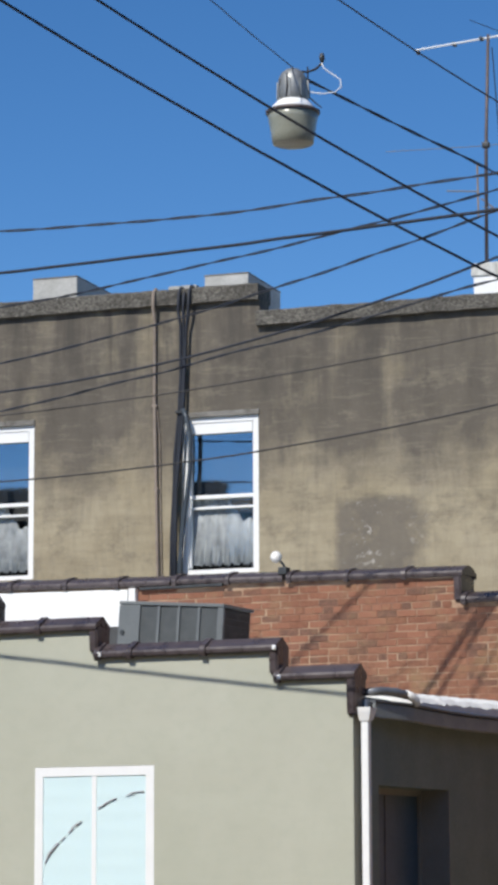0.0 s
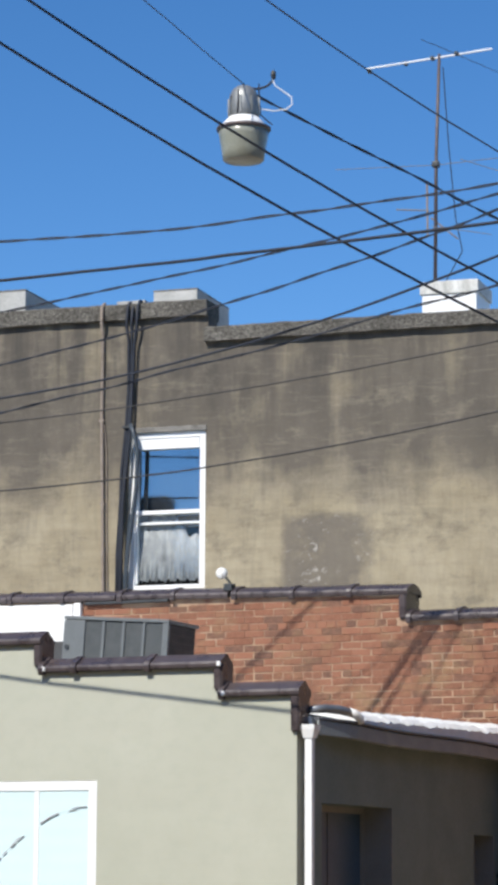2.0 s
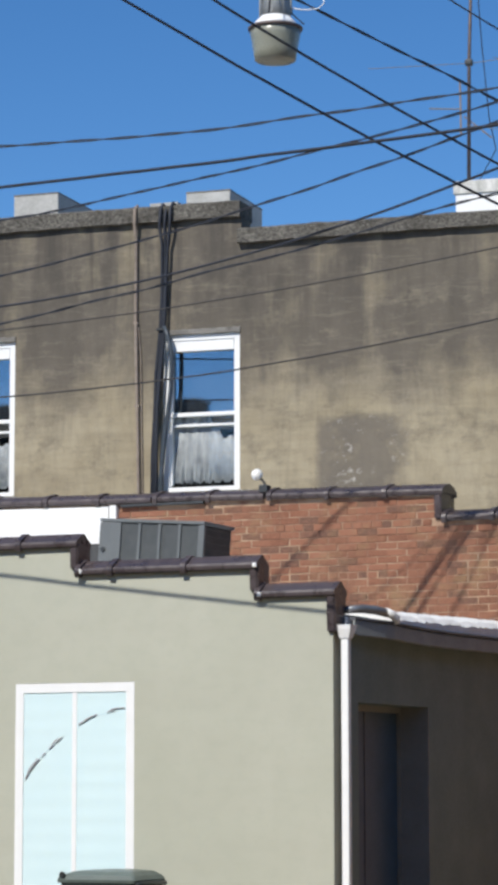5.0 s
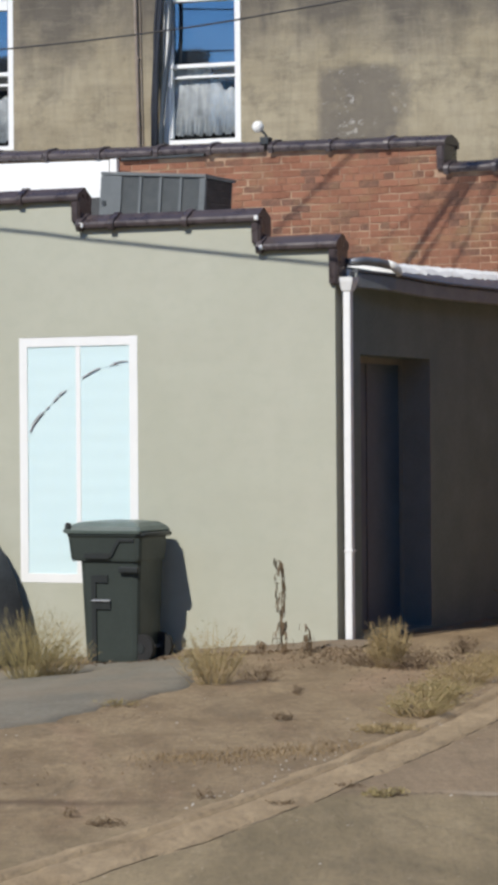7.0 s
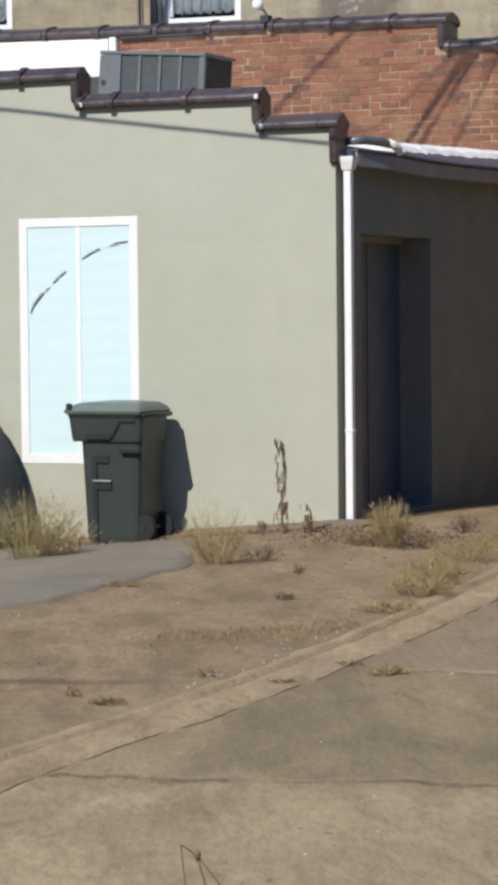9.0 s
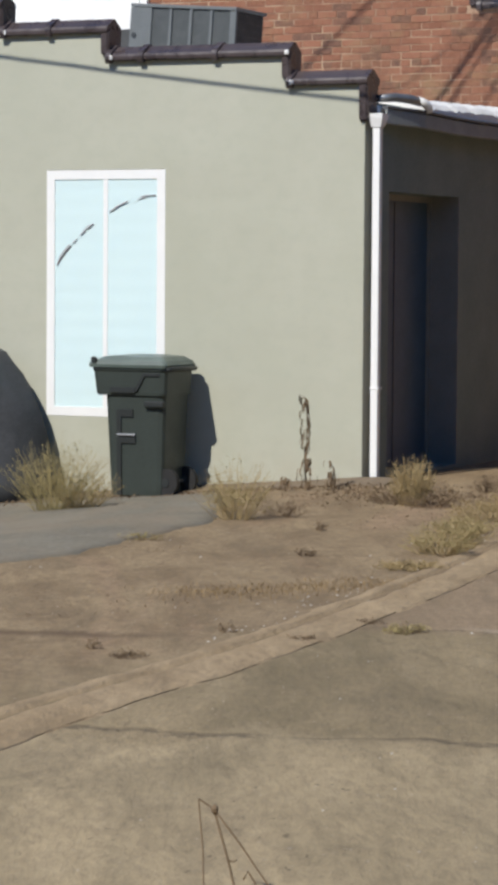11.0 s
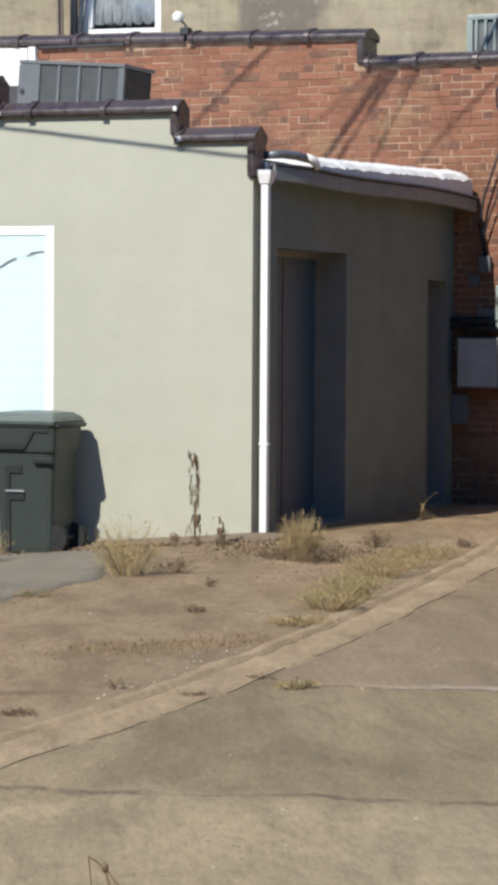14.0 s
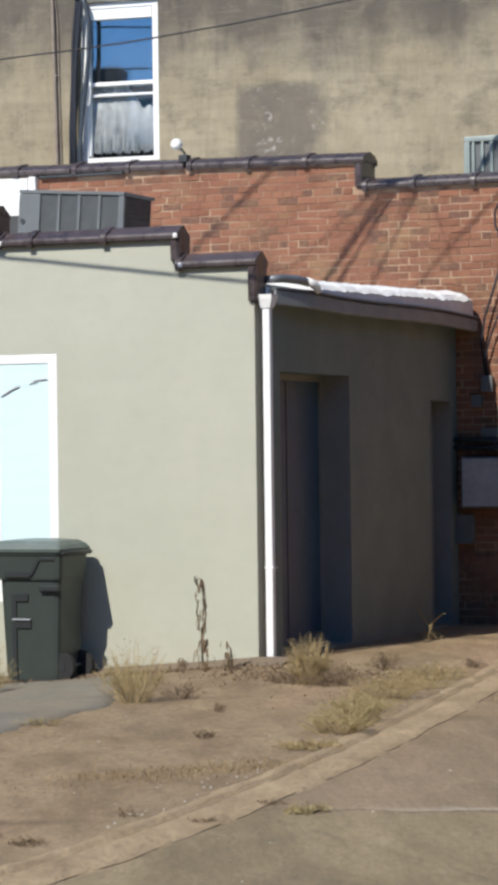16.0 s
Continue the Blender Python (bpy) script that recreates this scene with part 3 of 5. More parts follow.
part("window_frame", rect_frame(x0 - 0.01, x1 + 0.01, z0 + 0.002, z1 - 0.003, 0.075, -0.003, 0.06), M["white"], win)
xm = (x0 + x1) / 2
part("mullion", box((xm - 0.022, -0.001, z0 + 0.065), (xm + 0.022, 0.06, z1 - 0.065), 0.004), M["white"], win)
for a, b in ((x0 + 0.065, xm - 0.022), (xm + 0.022, x1 - 0.065)):
    p = part("pane", box((a, 0.0015, z0 + 0.06), (b, 0.0035, z1 - 0.08)), M["clear_glass"], win)
    p.visible_shadow = False
bm = bmesh.new()
last = None
for i in range(85):
    zz = z0 + 0.02 + (z1 - z0 - 0.04) * i / 84
    y = 0.0055 + 0.0007 * math.cos(i * 2 * math.pi / 6.0)
    cur = [bm.verts.new((x, yy, zz)) for x, yy in ((x0 + 0.02, y), (x1 - 0.02, y), (x1 - 0.02, y + 0.004), (x0 + 0.02, y + 0.004))]
    if last:
        for q in range(4):
            bm.faces.new((last[q], last[(q + 1) % 4], cur[(q + 1) % 4], cur[q]))
    last = cur
part("pleated_shade", bm, M["blind"], win, "pale blue pleated shade")


def arc_rise(u):
    return 0.75 * math.sin(u * math.pi / 2) + 0.25 * math.sqrt(1 - (1 - u) ** 2)


# Thin tubes on the glass that draw a broken dark arc.
for a0, a1, lift, r in ((0.0, 0.14, 0, 0.0065), (0.02, 0.12, 0.022, 0.003), (0.16, 0.20, 0, 0.005), (0.24, 0.29, 0, 0.006), (0.305, 0.37, 0, 0.006), (0.26, 0.33, 0.018, 0.003), (0.54, 0.62, 0, 0.006), (0.60, 0.72, 0.004, 0.006), (0.82, 0.90, -0.004, 0.004), (0.86, 1.0, 0.010, 0.005)):
    pts = [(x0 + 0.09 + 0.90 * u, -0.004, 1.675 + 0.555 * arc_rise(u) + lift) for u in np.linspace(a0, a1, 6)]
    part("cord", tube(pts, r * 0.8, 6), M["cord"], win, "broken dark arc of dashes across the window")


# ---- clay coping ----
def coping_profile(w, grow=0.0):
    g = grow
    half = [(-0.040 - g, -0.022 - g), (-0.054 - g, -0.008), (-0.056 - g, 0.016), (-0.046 - g, 0.036 + g * 0.5), (-0.026 - g, 0.046 + g), (0.02, 0.072 + g), (w / 2 - 0.02, 0.100 + g)]
    under = [(w + 0.02, -0.022 - g), (w + 0.012, 0.004), (-0.012, 0.004), (-0.02, -0.022 - g)]
    return half + [(w - y, z) for y, z in reversed(half)] + under


def coping_run(parent, x0, x1, z, y, w, pitch, slope=0.0):
    """Half-round tiles with a collar at each joint, from x0 up to x1; slope: rise towards -x."""
    k, x = 0, x1
    while x > x0 + 0.05:
        a = max(x0, x - pitch)
        m = pose(0, random.uniform(-0.004, 0.004), z + slope * (x1 - (x + a) / 2) + random.uniform(-0.003, 0.003), 0, math.degrees(math.atan(slope)) + random.uniform(-0.35, 0.35), random.uniform(-0.4, 0.4))
        c = (x + a) / 2
        m = Matrix.Translation((c, 0, 0)) @ m
        bm = sweep(coping_profile(w), a - c, x - c - 0.004, (y, 0))
        bmesh.ops.transform(bm, matrix=m, verts=bm.verts)
        t = part("coping_tile", bm, M["clay"], parent, smooth=False)
        bm = sweep(coping_profile(w, 0.016), a - c - 0.012, a - c + 0.042, (y, 0))
        bmesh.ops.bevel(bm, geom=bm.edges[:], offset=0.004, segments=1, affect="EDGES")
        bmesh.ops.transform(bm, matrix=m, verts=bm.verts)
        part("collar", bm, M["clay"], t)
        x = a


def coping_end(parent, x, z0, z1, y, w):
    """The tile turned down over the end of a parapet step."""
    bm = sweep([(-0.035, 0.0), (-0.045, z1 - z0 - 0.03), (0.0, z1 - z0 + 0.012), (w, z1 - z0 + 0.012), (w + 0.045, z1 - z0 - 0.03), (w + 0.035, 0.0)], x - 0.02, x + 0.055, (y, z0))
    bmesh.ops.bevel(bm, geom=bm.edges[:], offset=0.012, segments=2, affect="EDGES")
    part("end_tile", bm, M["clay"], parent)


coping_run(house, -0.68, 0.0, 3.10, 0, WT, 0.68)
coping_end(house, -0.06, 2.80, 3.115, 0, WT)
coping_run(house, -2.28, -0.67, 3.335, 0, WT, 0.66)
coping_end(house, -0.72, 3.14, 3.35, 0, WT)
coping_run(house, -3.27, -2.28, 3.565, 0, WT, 0.56)
coping_end(house, -2.33, 3.37, 3.58, 0, WT)
coping_run(house, -4.85, -3.27, 3.80, 0, WT, 0.66)
coping_end(house, -3.32, 3.60, 3.81, 0, WT)
coping_run(house, -9.0, -4.91, 4.03, 0, WT, 0.66)

for x, z in ((-2.26, 3.335), (-0.66, 3.10), (-3.25, 3.565), (-0.70, 3.335)):
    part("mortar_daub", box((x, -0.072, z - 0.008), (x + 0.035, -0.05, z + 0.03), 0.008), M["membrane"], house, "daub of pale mortar")

# ---- eave, gutter, downspout ----
def eave_sag(y):
    return -0.016 * math.sin((y - 0.2) / 4.6 * math.pi * 2.0) - 0.010 * (y - 0.2)


def eave_board(name, x0, x1, z0, z1, y0, y1, material, label=""):
    """A long board under the eave that follows its sag."""
    bm = bmesh.new()
    rows = []
    for y in np.linspace(y0, y1, 40):
        d = eave_sag(y)
        w = min(1.0, 0.35 + 1.5 * (y - y0))
        rows.append([bm.verts.new((x * w, y, z + d)) for x, z in ((x0, z0), (x1 - 0.008, z0), (x1, z0 + 0.008), (x1, z1 - 0.008), (x1 - 0.008, z1), (x0, z1))])
    for a, b in zip(rows, rows[1:]):
        for i in range(6):
            bm.faces.new((a[i], a[(i + 1) % 6], b[(i + 1) % 6], b[i]))
    bm.faces.new(rows[0][::-1])
    bm.faces.new(rows[-1])
    return part(name, bm, material, house, label)


eave_board("fascia", 0.17, 0.215, 2.785, 2.90, 0.17, 4.815, M["grey_board"], "grey painted board under the eave")
eave_board("gutter", 0.10, 0.235, 2.903, 2.927, 0.17, 4.815, M["fascia"], "sagging dark metal gutter lip")
part("soffit", box((-0.002, 0.60, 2.80), (0.17, 4.80, 2.82)), M["grey_board"], house)
# ragged white roof coating that ends in a thick edge above the gutter
bm = bmesh.new()
rows = []
for y in np.arange(0.66, 4.74, 0.035):
    rag = 0.030 * noise.noise((y * 4, 1, 0)) + 0.030 * noise.noise((y * 13, 4, 0))
    top = 3.020 + 0.025 * (y - 0.66) + 0.4 * rag
    low = 2.929 + eave_sag(y)
    ex = 0.20 + 0.015 * noise.noise((y * 2.2, 3, 3))
    mid = max(low + 0.012, top - 0.088 - 0.003 * y + 0.3 * rag)
    kink = -0.02 + 0.03 * noise.noise((y * 6, 8, 3))
    rows.append([bm.verts.new(p) for p in ((-0.35, y, top - 0.01), (-0.15, y, top - 0.002), (kink, y, top), (ex - 0.06, y, (top + mid) / 2 + 0.3 * rag), (ex, y, mid), (ex + 0.004, y, low), (-0.35, y, low))])
for a, b in zip(rows, rows[1:]):
    for i in range(7):
        bm.faces.new((a[i], a[(i + 1) % 7], b[(i + 1) % 7], b[i]))
bm.faces.new(rows[0][::-1])
bm.faces.new(rows[-1])
part("roof_edge", bm, M["membrane"], house, "ragged white-coated roof edge")
part("flashing", tube([(0.0, 0.18, 2.985), (0.07, 0.32, 3.0), (0.14, 0.45, 2.995), (0.20, 0.55, 2.975)], [0.030, 0.034, 0.036, 0.034], 12), M["steel"], house, "dull bent flashing at the corner", smooth=True)
part("flashing", tube([(0.19, 0.53, 2.985), (0.225, 0.59, 2.965), (0.24, 0.63, 2.935), (0.243, 0.65, 2.90)], [0.034, 0.036, 0.033, 0.028], 12), M["membrane"], house, "white curled end of the flashing", smooth=True)
spout = part("downspout", box((0.012, 0.03, 0.03), (0.074, 0.092, 2.76), 0.010), M["white"], house, "white square metal downspout")
bm = bmesh.new()
lo = [bm.verts.new((x, y, 2.755)) for x, y in ((0.004, 0.022), (0.083, 0.022), (0.083, 0.10), (0.004, 0.10))]
hi = [bm.verts.new((x, y, 2.825)) for x, y in ((-0.012, 0.004), (0.102, 0.004), (0.102, 0.13), (-0.012, 0.13))]
tp = [bm.verts.new((x, y, 2.86)) for x, y in ((-0.018, 0.0), (0.106, 0.0), (0.106, 0.135), (-0.018, 0.135))]
for a, b in ((lo, hi), (hi, tp)):
    for i in range(4):
        bm.faces.new((a[i], a[(i + 1) % 4], b[(i + 1) % 4], b[i]))
bm.faces.new(lo[::-1])
bm.faces.new(tp)
part("rain_head", bm, M["white"], spout, "pale flared rain head")
for zz in (0.72,):
    part("bracket", box((0.006, 0.026, zz), (0.083, 0.099, zz + 0.015), 0.003), M["white"], spout)

# ---- brick building ----
YB = 4.83
bricks = thing("brick_building", (-4, 6, 0), "red brick building with a stepped parapet and clay coping", "building")
bm = bmesh.new()
loop = [(-9.5, -1.0), (7.0, -1.0), (7.0, 4.155), (-0.98, 4.155), (-0.98, 4.41), (-9.5, 4.563)]
fr = [bm.verts.new((x, YB + 0.004, z)) for x, z in loop]
bk = [bm.verts.new((x, YB + 0.30, z)) for x, z in loop]
bm.faces.new(fr)
bm.faces.new(bk[::-1])
for i in range(6):
    j = (i + 1) % 6
    bm.faces.new((fr[i], bk[i], bk[j], fr[j]))
brick_wall = part("wall", bm, M["mortar"], bricks, "old red brick wall with pale mortar")
part("wall", box((-9.5, 9.0, -1.0), (7.0, 9.3, 3.9)), M["mortar"], bricks)
part("wall", box((6.7, YB + 0.3, -1.0), (7.0, 9.0, 3.9)), M["mortar"], bricks)
part("wall", box((-9.5, YB + 0.3, -1.0), (-9.2, 9.0, 3.9)), M["mortar"], bricks)
part("roof", box((-9.2, YB + 0.3, 3.75), (6.7, 9.0, 3.9)), M["pale_concrete"], bricks)
coping_run(bricks, -9.5, -0.91, 4.41, YB, 0.30, 0.62, 0.018)
coping_end(bricks, -0.98, 4.16, 4.43, YB, 0.30)
coping_run(bricks, -0.92, 7.0, 4.155, YB, 0.30, 0.62)
bm = box((-1.9, YB - 0.010, -0.012), (-0.95, YB + 0.01, 0.012))
bmesh.ops.transform(bm, matrix=Matrix.Translation((0, 0, 4.395)) @ pose(0, 0, -0.012, 0, math.degrees(math.atan(0.018))), verts=bm.verts)
part("mortar_fillet", bm, M["pale_concrete"], bricks)
bm = bmesh.new()
rows = []
for x in np.arange(-9.4, -4.48, 0.08):
    t = 4.395 + 0.018 * (-0.98 - x) - 0.02
    rows.append([bm.verts.new(p) for p in ((x, YB + 0.004, t), (x, YB - 0.035 + 0.008 * noise.noise((x * 3, 0, 0)), t - 0.01), (x, YB - 0.045 + 0.012 * noise.noise((x * 2, 3, 0)), 4.25), (x, YB - 0.03, 4.06), (x, YB + 0.004, 4.06))])
for a, b in zip(rows, rows[1:]):
    for i in range(4):
        bm.faces.new((a[i], b[i], b[i + 1], a[i + 1]))
bm.faces.new(rows[-1])
part("flashing", bm, M["membrane"], bricks, "white roof coating carried up the wall")
part("flashing", box((-4.50, YB - 0.06, 4.26), (-4.42, YB + 0.02, 4.44), 0.01), M["membrane"], bricks)
# Dark sheet drawn where the gap under the coating lies in shade.
part("felt_upstand", box((-9.4, YB - 0.025, 3.2), (-4.40, YB + 0.01, 4.058)), M["gap_shade"], bricks, "dark panel standing for the shaded gap under the white coating")
part("slate_fillet", box((-4.38, YB - 0.05, 4.415), (-3.45, YB + 0.003, 4.442), 0.006), M["dark_metal"], bricks, "dark strip tucked under the coping")

# ---- weathered building behind ----
FAR = pose(0, 10.431, 0, 0, 0, 5.7)
tall = thing("stucco_building", FAR @ Vector((-4, 4, 0)), "tall building with a weather-stained tan stucco wall", "building")


def far_part(name, bm, material, parent, label="", smooth=False):
    bmesh.ops.transform(bm, matrix=FAR, verts=bm.verts)
    return part(name, bm, material, parent, label, smooth)


W2 = (-6.42, -5.43, 5.155, 7.085)
W1 = (-9.32, -8.385, 5.18, 7.12)
cells = [(-5.41, 9, -1, 8.22), (W2[1], -5.41, -1, 8.50), (W2[0], W2[1], -1, W2[2]), (W2[0], W2[1], W2[3], 8.50), (W1[1], W2[0], -1, 8.50), (W1[0], W1[1], -1, W1[2]), (W1[0], W1[1], W1[3], 8.50), (-16, W1[0], -1, 8.50)]
far_part("wall", columns(cells, 0.0, 0.35), M["stucco"], tall)
far_part("wall", box((-16, 9, -1), (9, 9.35, 8.1)), M["stucco"], tall)
far_part("wall", box((-16, 0.35, -1), (-15.65, 9, 8.1)), M["stucco"], tall)
far_part("wall", box((8.65, 0.35, -1), (9, 9, 8.1)), M["stucco"], tall)
far_part("roof", box((-15.65, 0.35, 7.75), (8.65, 9, 7.95)), M["pale_concrete"], tall)


def rough_block(lo, hi, cuts, amp, seed):
    """A long block with worn, uneven faces."""
    bm = bmesh.new()
    nx = cuts
    prof = [(lo[1], lo[2]), (lo[1], (lo[2] + hi[2]) / 2), (lo[1], hi[2] - 0.02), (lo[1] + 0.02, hi[2]), (hi[1], hi[2]), (hi[1], lo[2])]
    rows = []
    for i in range(nx + 1):
        x = lo[0] + (hi[0] - lo[0]) * i / nx
        rows.append([bm.verts.new((x, y + amp * noise.noise((x * 4, z * 9, seed)), z + amp * noise.noise((x * 5, y * 7, seed + 5)))) for y, z in prof])
    for a, b in zip(rows, rows[1:]):
        for k in range(6):
            bm.faces.new((a[k], a[(k + 1) % 6], b[(k + 1) % 6], b[k]))
    bm.faces.new(rows[0][::-1])
    bm.faces.new(rows[-1])
    return bm


far_part("parapet_coping", rough_block((-16, -0.07, 8.49), (-5.41, 0.42, 8.69), 130, 0.012, 1), M["coping"], tall, "cracked grey concrete coping")
far_part("parapet_coping", rough_block((-5.44, -0.08, 8.16), (9, 0.42, 8.34), 150, 0.010, 2), M["coping"], tall, "cracked grey concrete coping")
for a, b, top, d in ((-6.13, -5.56, 8.85, 1.25), (-8.43, -7.83, 8.98, 1.2)):
    c = far_part("chimney", box((a, 0.02, 8.2), (b, d, top - 0.012), 0.012), M["pale_concrete"], tall, "squat pale concrete chimney on the parapet")
    far_part("cap", box((a - 0.003, 0.015, top - 0.022), (b + 0.003, d + 0.003, top), 0.006), M["concrete"], c)
far_part("chimney", box((-6.62, 0.05, 8.66), (-6.25, 0.40, 8.75), 0.012), M["pale_concrete"], tall)
c = far_part("chimney", box((-2.80, 0.30, 8.0), (-2.13, 1.0, 8.64), 0.01), M["white"], tall, "white-painted chimney with a stained cap")
far_part("cap", box((-2.825, 0.28, 8.635), (-2.105, 1.02, 8.795), 0.012), M["stained"], c)


def sash_window(w):
    """A white sash window with reflecting upper glass and lace behind the lower."""
    x0, x1, z0, z1 = w
    # The root panel is the dark backing that stands for the room.
    root = far_part("window", box((x0, 0.30, z0), (x1, 0.33, z1)), M["room_dark"], tall, "white sash window with lace behind the lower pane")
    far_part("lintel", box((x0 - 0.01, -0.02, z1 - 0.01), (x1 + 0.01, 0.06, z1 + 0.055), 0.006), M["concrete"], root)
    far_part("window_frame", rect_frame(x0, x1, z0, z1, 0.078, 0.02, 0.14, 0.055), M["white"], root)
    far_part("head_board", box((x0 + 0.09, 0.03, z1 - 0.21), (x1 - 0.09, 0.10, z1 - 0.08)), M["white"], root)
    zm = z0 + 0.93
    far_part("meeting_rail", box((x0 + 0.085, 0.035, zm - 0.01), (x1 - 0.085, 0.12, zm + 0.035), 0.004), M["white"], root)
    far_part("meeting_rail", box((x0 + 0.085, 0.05, zm - 0.135), (x1 - 0.085, 0.12, zm - 0.108), 0.004), M["white"], root)
    far_part("stop", box((x0 + 0.078, 0.05, z0 + 0.085), (x0 + 0.105, 0.12, z1 - 0.21)), M["white"], root)
    up = far_part("pane", box((x0 + 0.085, 0.085, zm + 0.03), (x1 - 0.085, 0.09, z1 - 0.20)), M["sky_glass"], root)
    dn = far_part("pane", box((x0 + 0.085, 0.075, z0 + 0.08), (x1 - 0.085, 0.08, zm - 0.01)), M["clear_glass"], root)
    up.visible_shadow = dn.visible_shadow = False
    bm = bmesh.new()
    rows = []
    for i in range(41):
        x = x0 + 0.09 + (x1 - x0 - 0.18) * i / 40
        y = 0.112 + 0.005 * math.sin(i * 1.15) + 0.003 * math.sin(i * 2.7)
        foot = z0 + 0.10 + 0.05 * abs(math.sin(i * 0.55)) * (i % 3) / 2 + 0.01 * math.sin(i * 2.1)
        top = zm + 0.03 - 0.30 * max(0.0, min(1.0, (i - 22) / 10)) + 0.02 * math.sin(i * 0.9)
        rows.append([bm.verts.new((x, y + d, z)) for d, z in ((0, foot), (0.01, (foot + zm) / 2), (0, top), (0.004, top), (0.014, (foot + zm) / 2), (0.004, foot))])
    for a, b in zip(rows, rows[1:]):
        for k in range(6):
            bm.faces.new((a[k], a[(k + 1) % 6], b[(k + 1) % 6], b[k]))
    far_part("lace_curtain", bm, M["lace"], root, "greyish lace half curtain", smooth=True)
    # Dark panel standing for the block reflected in the upper pane.
    far_part("blind", box((x0 + 0.09, 0.18, zm + 0.03), (x0 + 0.5, 0.19, zm + 0.33)), M["room_dark"], root)


sash_window(W2)
sash_window(W1)


def far_tube(pts, r, sides=8):
    return tube([FAR @ Vector(p) for p in pts], r, sides)


pipe = thing("drain_pipe", FAR @ Vector((-6.8, -0.04, 5)), "thin rusty pipe clamped to the stucco wall", "pipe")
part("tube", far_tube([(-6.755, -0.02, 8.71), (-6.757, -0.10, 8.65), (-6.76, -0.10, 8.45), (-6.765, -0.03, 8.3), (-6.768, -0.03, 7.3), (-6.745, -0.03, 6.2), (-6.72, -0.03, 5.0), (-6.72, -0.03, 4.2)], 0.023), M["rust"], pipe, smooth=True)
for z, x in ((7.25, -6.768), (6.22, -6.746)):
    far_part("clamp", box((x - 0.032, -0.05, z - 0.015), (x + 0.032, 0.004, z + 0.015), 0.006), M["rust"], pipe)
part("tube", far_tube([(-6.735, -0.02, 7.2), (-6.70, -0.02, 6.8), (-6.69, -0.02, 6.0), (-6.67, -0.02, 5.0)], 0.007, 6), M["rust"], pipe)
riser = thing("cable_riser", FAR @ Vector((-6.45, -0.05, 5)), "bundle of black cables running down the stucco wall", "cable")
for dx, r, top in ((-0.034, 0.021, 8.645), (0.000, 0.019, 8.61), (0.036, 0.019, 8.66)):
    x0 = -6.355 + 1.9 * dx
    pts = [(x0, 0.12, top + 0.05), (x0, -0.02, top + 0.06), (x0, -0.11, top - 0.03), (x0 - 0.01, -0.11, 8.42)]
    for i, (x, z) in enumerate(((-6.375, 8.2), (-6.39, 7.6), (-6.41, 7.1), (-6.462, 6.6), (-6.485, 6.2), (-6.505, 5.6), (-6.515, 4.6))):
        pts.append((x + dx * (0.85 if i > 2 else 1.0) + 0.008 * math.sin(i * 2.3 + dx * 40), -0.05 - (0.03 if dx > 0 else 0), z))
    part("cable", far_tube(pts, r), M["cable"], riser, smooth=True)
pts = [(-6.375, -0.08, 7.18), (-6.325, -0.09, 7.06), (-6.275, -0.09, 6.85), (-6.285, -0.09, 6.4), (-6.36, -0.08, 5.85), (-6.405, -0.08, 5.4), (-6.41, -0.08, 4.6)]
part("cable", far_tube(pts, 0.027), M["slate_cable"], riser, "thick grey cable that swings over the window frame", smooth=True)
pts = [(-6.375, -0.07, 7.25), (-6.36, -0.07, 7.0), (-6.352, -0.07, 6.5), (-6.385, -0.07, 5.95), (-6.44, -0.07, 5.3), (-6.44, -0.07, 4.6)]
part("cable", far_tube(pts, 0.012), M["slate_cable"], riser, smooth=True)
far_part("strap", box((-6.475, -0.10, 7.13), (-6.335, 0.004, 7.16), 0.004), M["dark_metal"], riser)

# antenna on the white chimney
def aerial_part(name, bm, material, parent, label="", smooth=False):
    bmesh.ops.transform(bm, matrix=AERIAL, verts=bm.verts)
    return part(name, bm, material, parent, label, smooth)


AERIAL = FAR @ Matrix.Translation((-0.095, 0, 0.095))
ant = thing("tv_antenna", AERIAL @ Vector((-2.5, 0.4, 8.7)), "old television antenna on a thin mast", "antenna")
mast = aerial_part("mast", tube([(-2.57, 0.42, 8.70), (-2.55, 0.42, 10.2), (-2.50, 0.42, 11.56)], [0.024, 0.022, 0.019], 8), M["mast"], ant, smooth=True)
aerial_part("boom", tube([(-3.38, 0.30, 11.42), (-2.5, 0.42, 11.52), (-1.86, 0.52, 11.60)], 0.012, 6), M["white"], ant)
for x, z in ((-3.38, 11.42), (-2.92, 11.475), (-2.58, 11.51), (-2.28, 11.545)):
    aerial_part("insulator", box((x - 0.02, 0.36, z - 0.02), (x + 0.02, 0.45, z + 0.02), 0.006), M["dark_metal"], ant)
aerial_part("element", tube([(-3.75, 0.2, 10.15), (-2.55, 0.42, 10.17), (-1.2, 0.7, 10.30)], 0.005, 5), M["steel"], ant)
aerial_part("element", tube([(-2.2, 0.2, 10.16), (-1.0, 0.5, 9.75)], 0.005, 5), M["steel"], ant)
aerial_part("clamp", box((-2.60, 0.38, 10.14), (-2.505, 0.46, 10.215), 0.02), M["dark_metal"], ant)
aerial_part("boom", tube([(-3.02, 0.30, 9.62), (-2.64, 0.42, 9.61)], 0.010, 6), M["steel"], ant)
aerial_part("mast", tube([(-2.66, 0.40, 9.95), (-2.655, 0.40, 9.3)], 0.012, 6), M["rust"], ant)
aerial_part("element", tube([(-2.62, 0.42, 9.52), (-2.30, 0.5, 9.25)], 0.009, 6), M["rust"], ant)
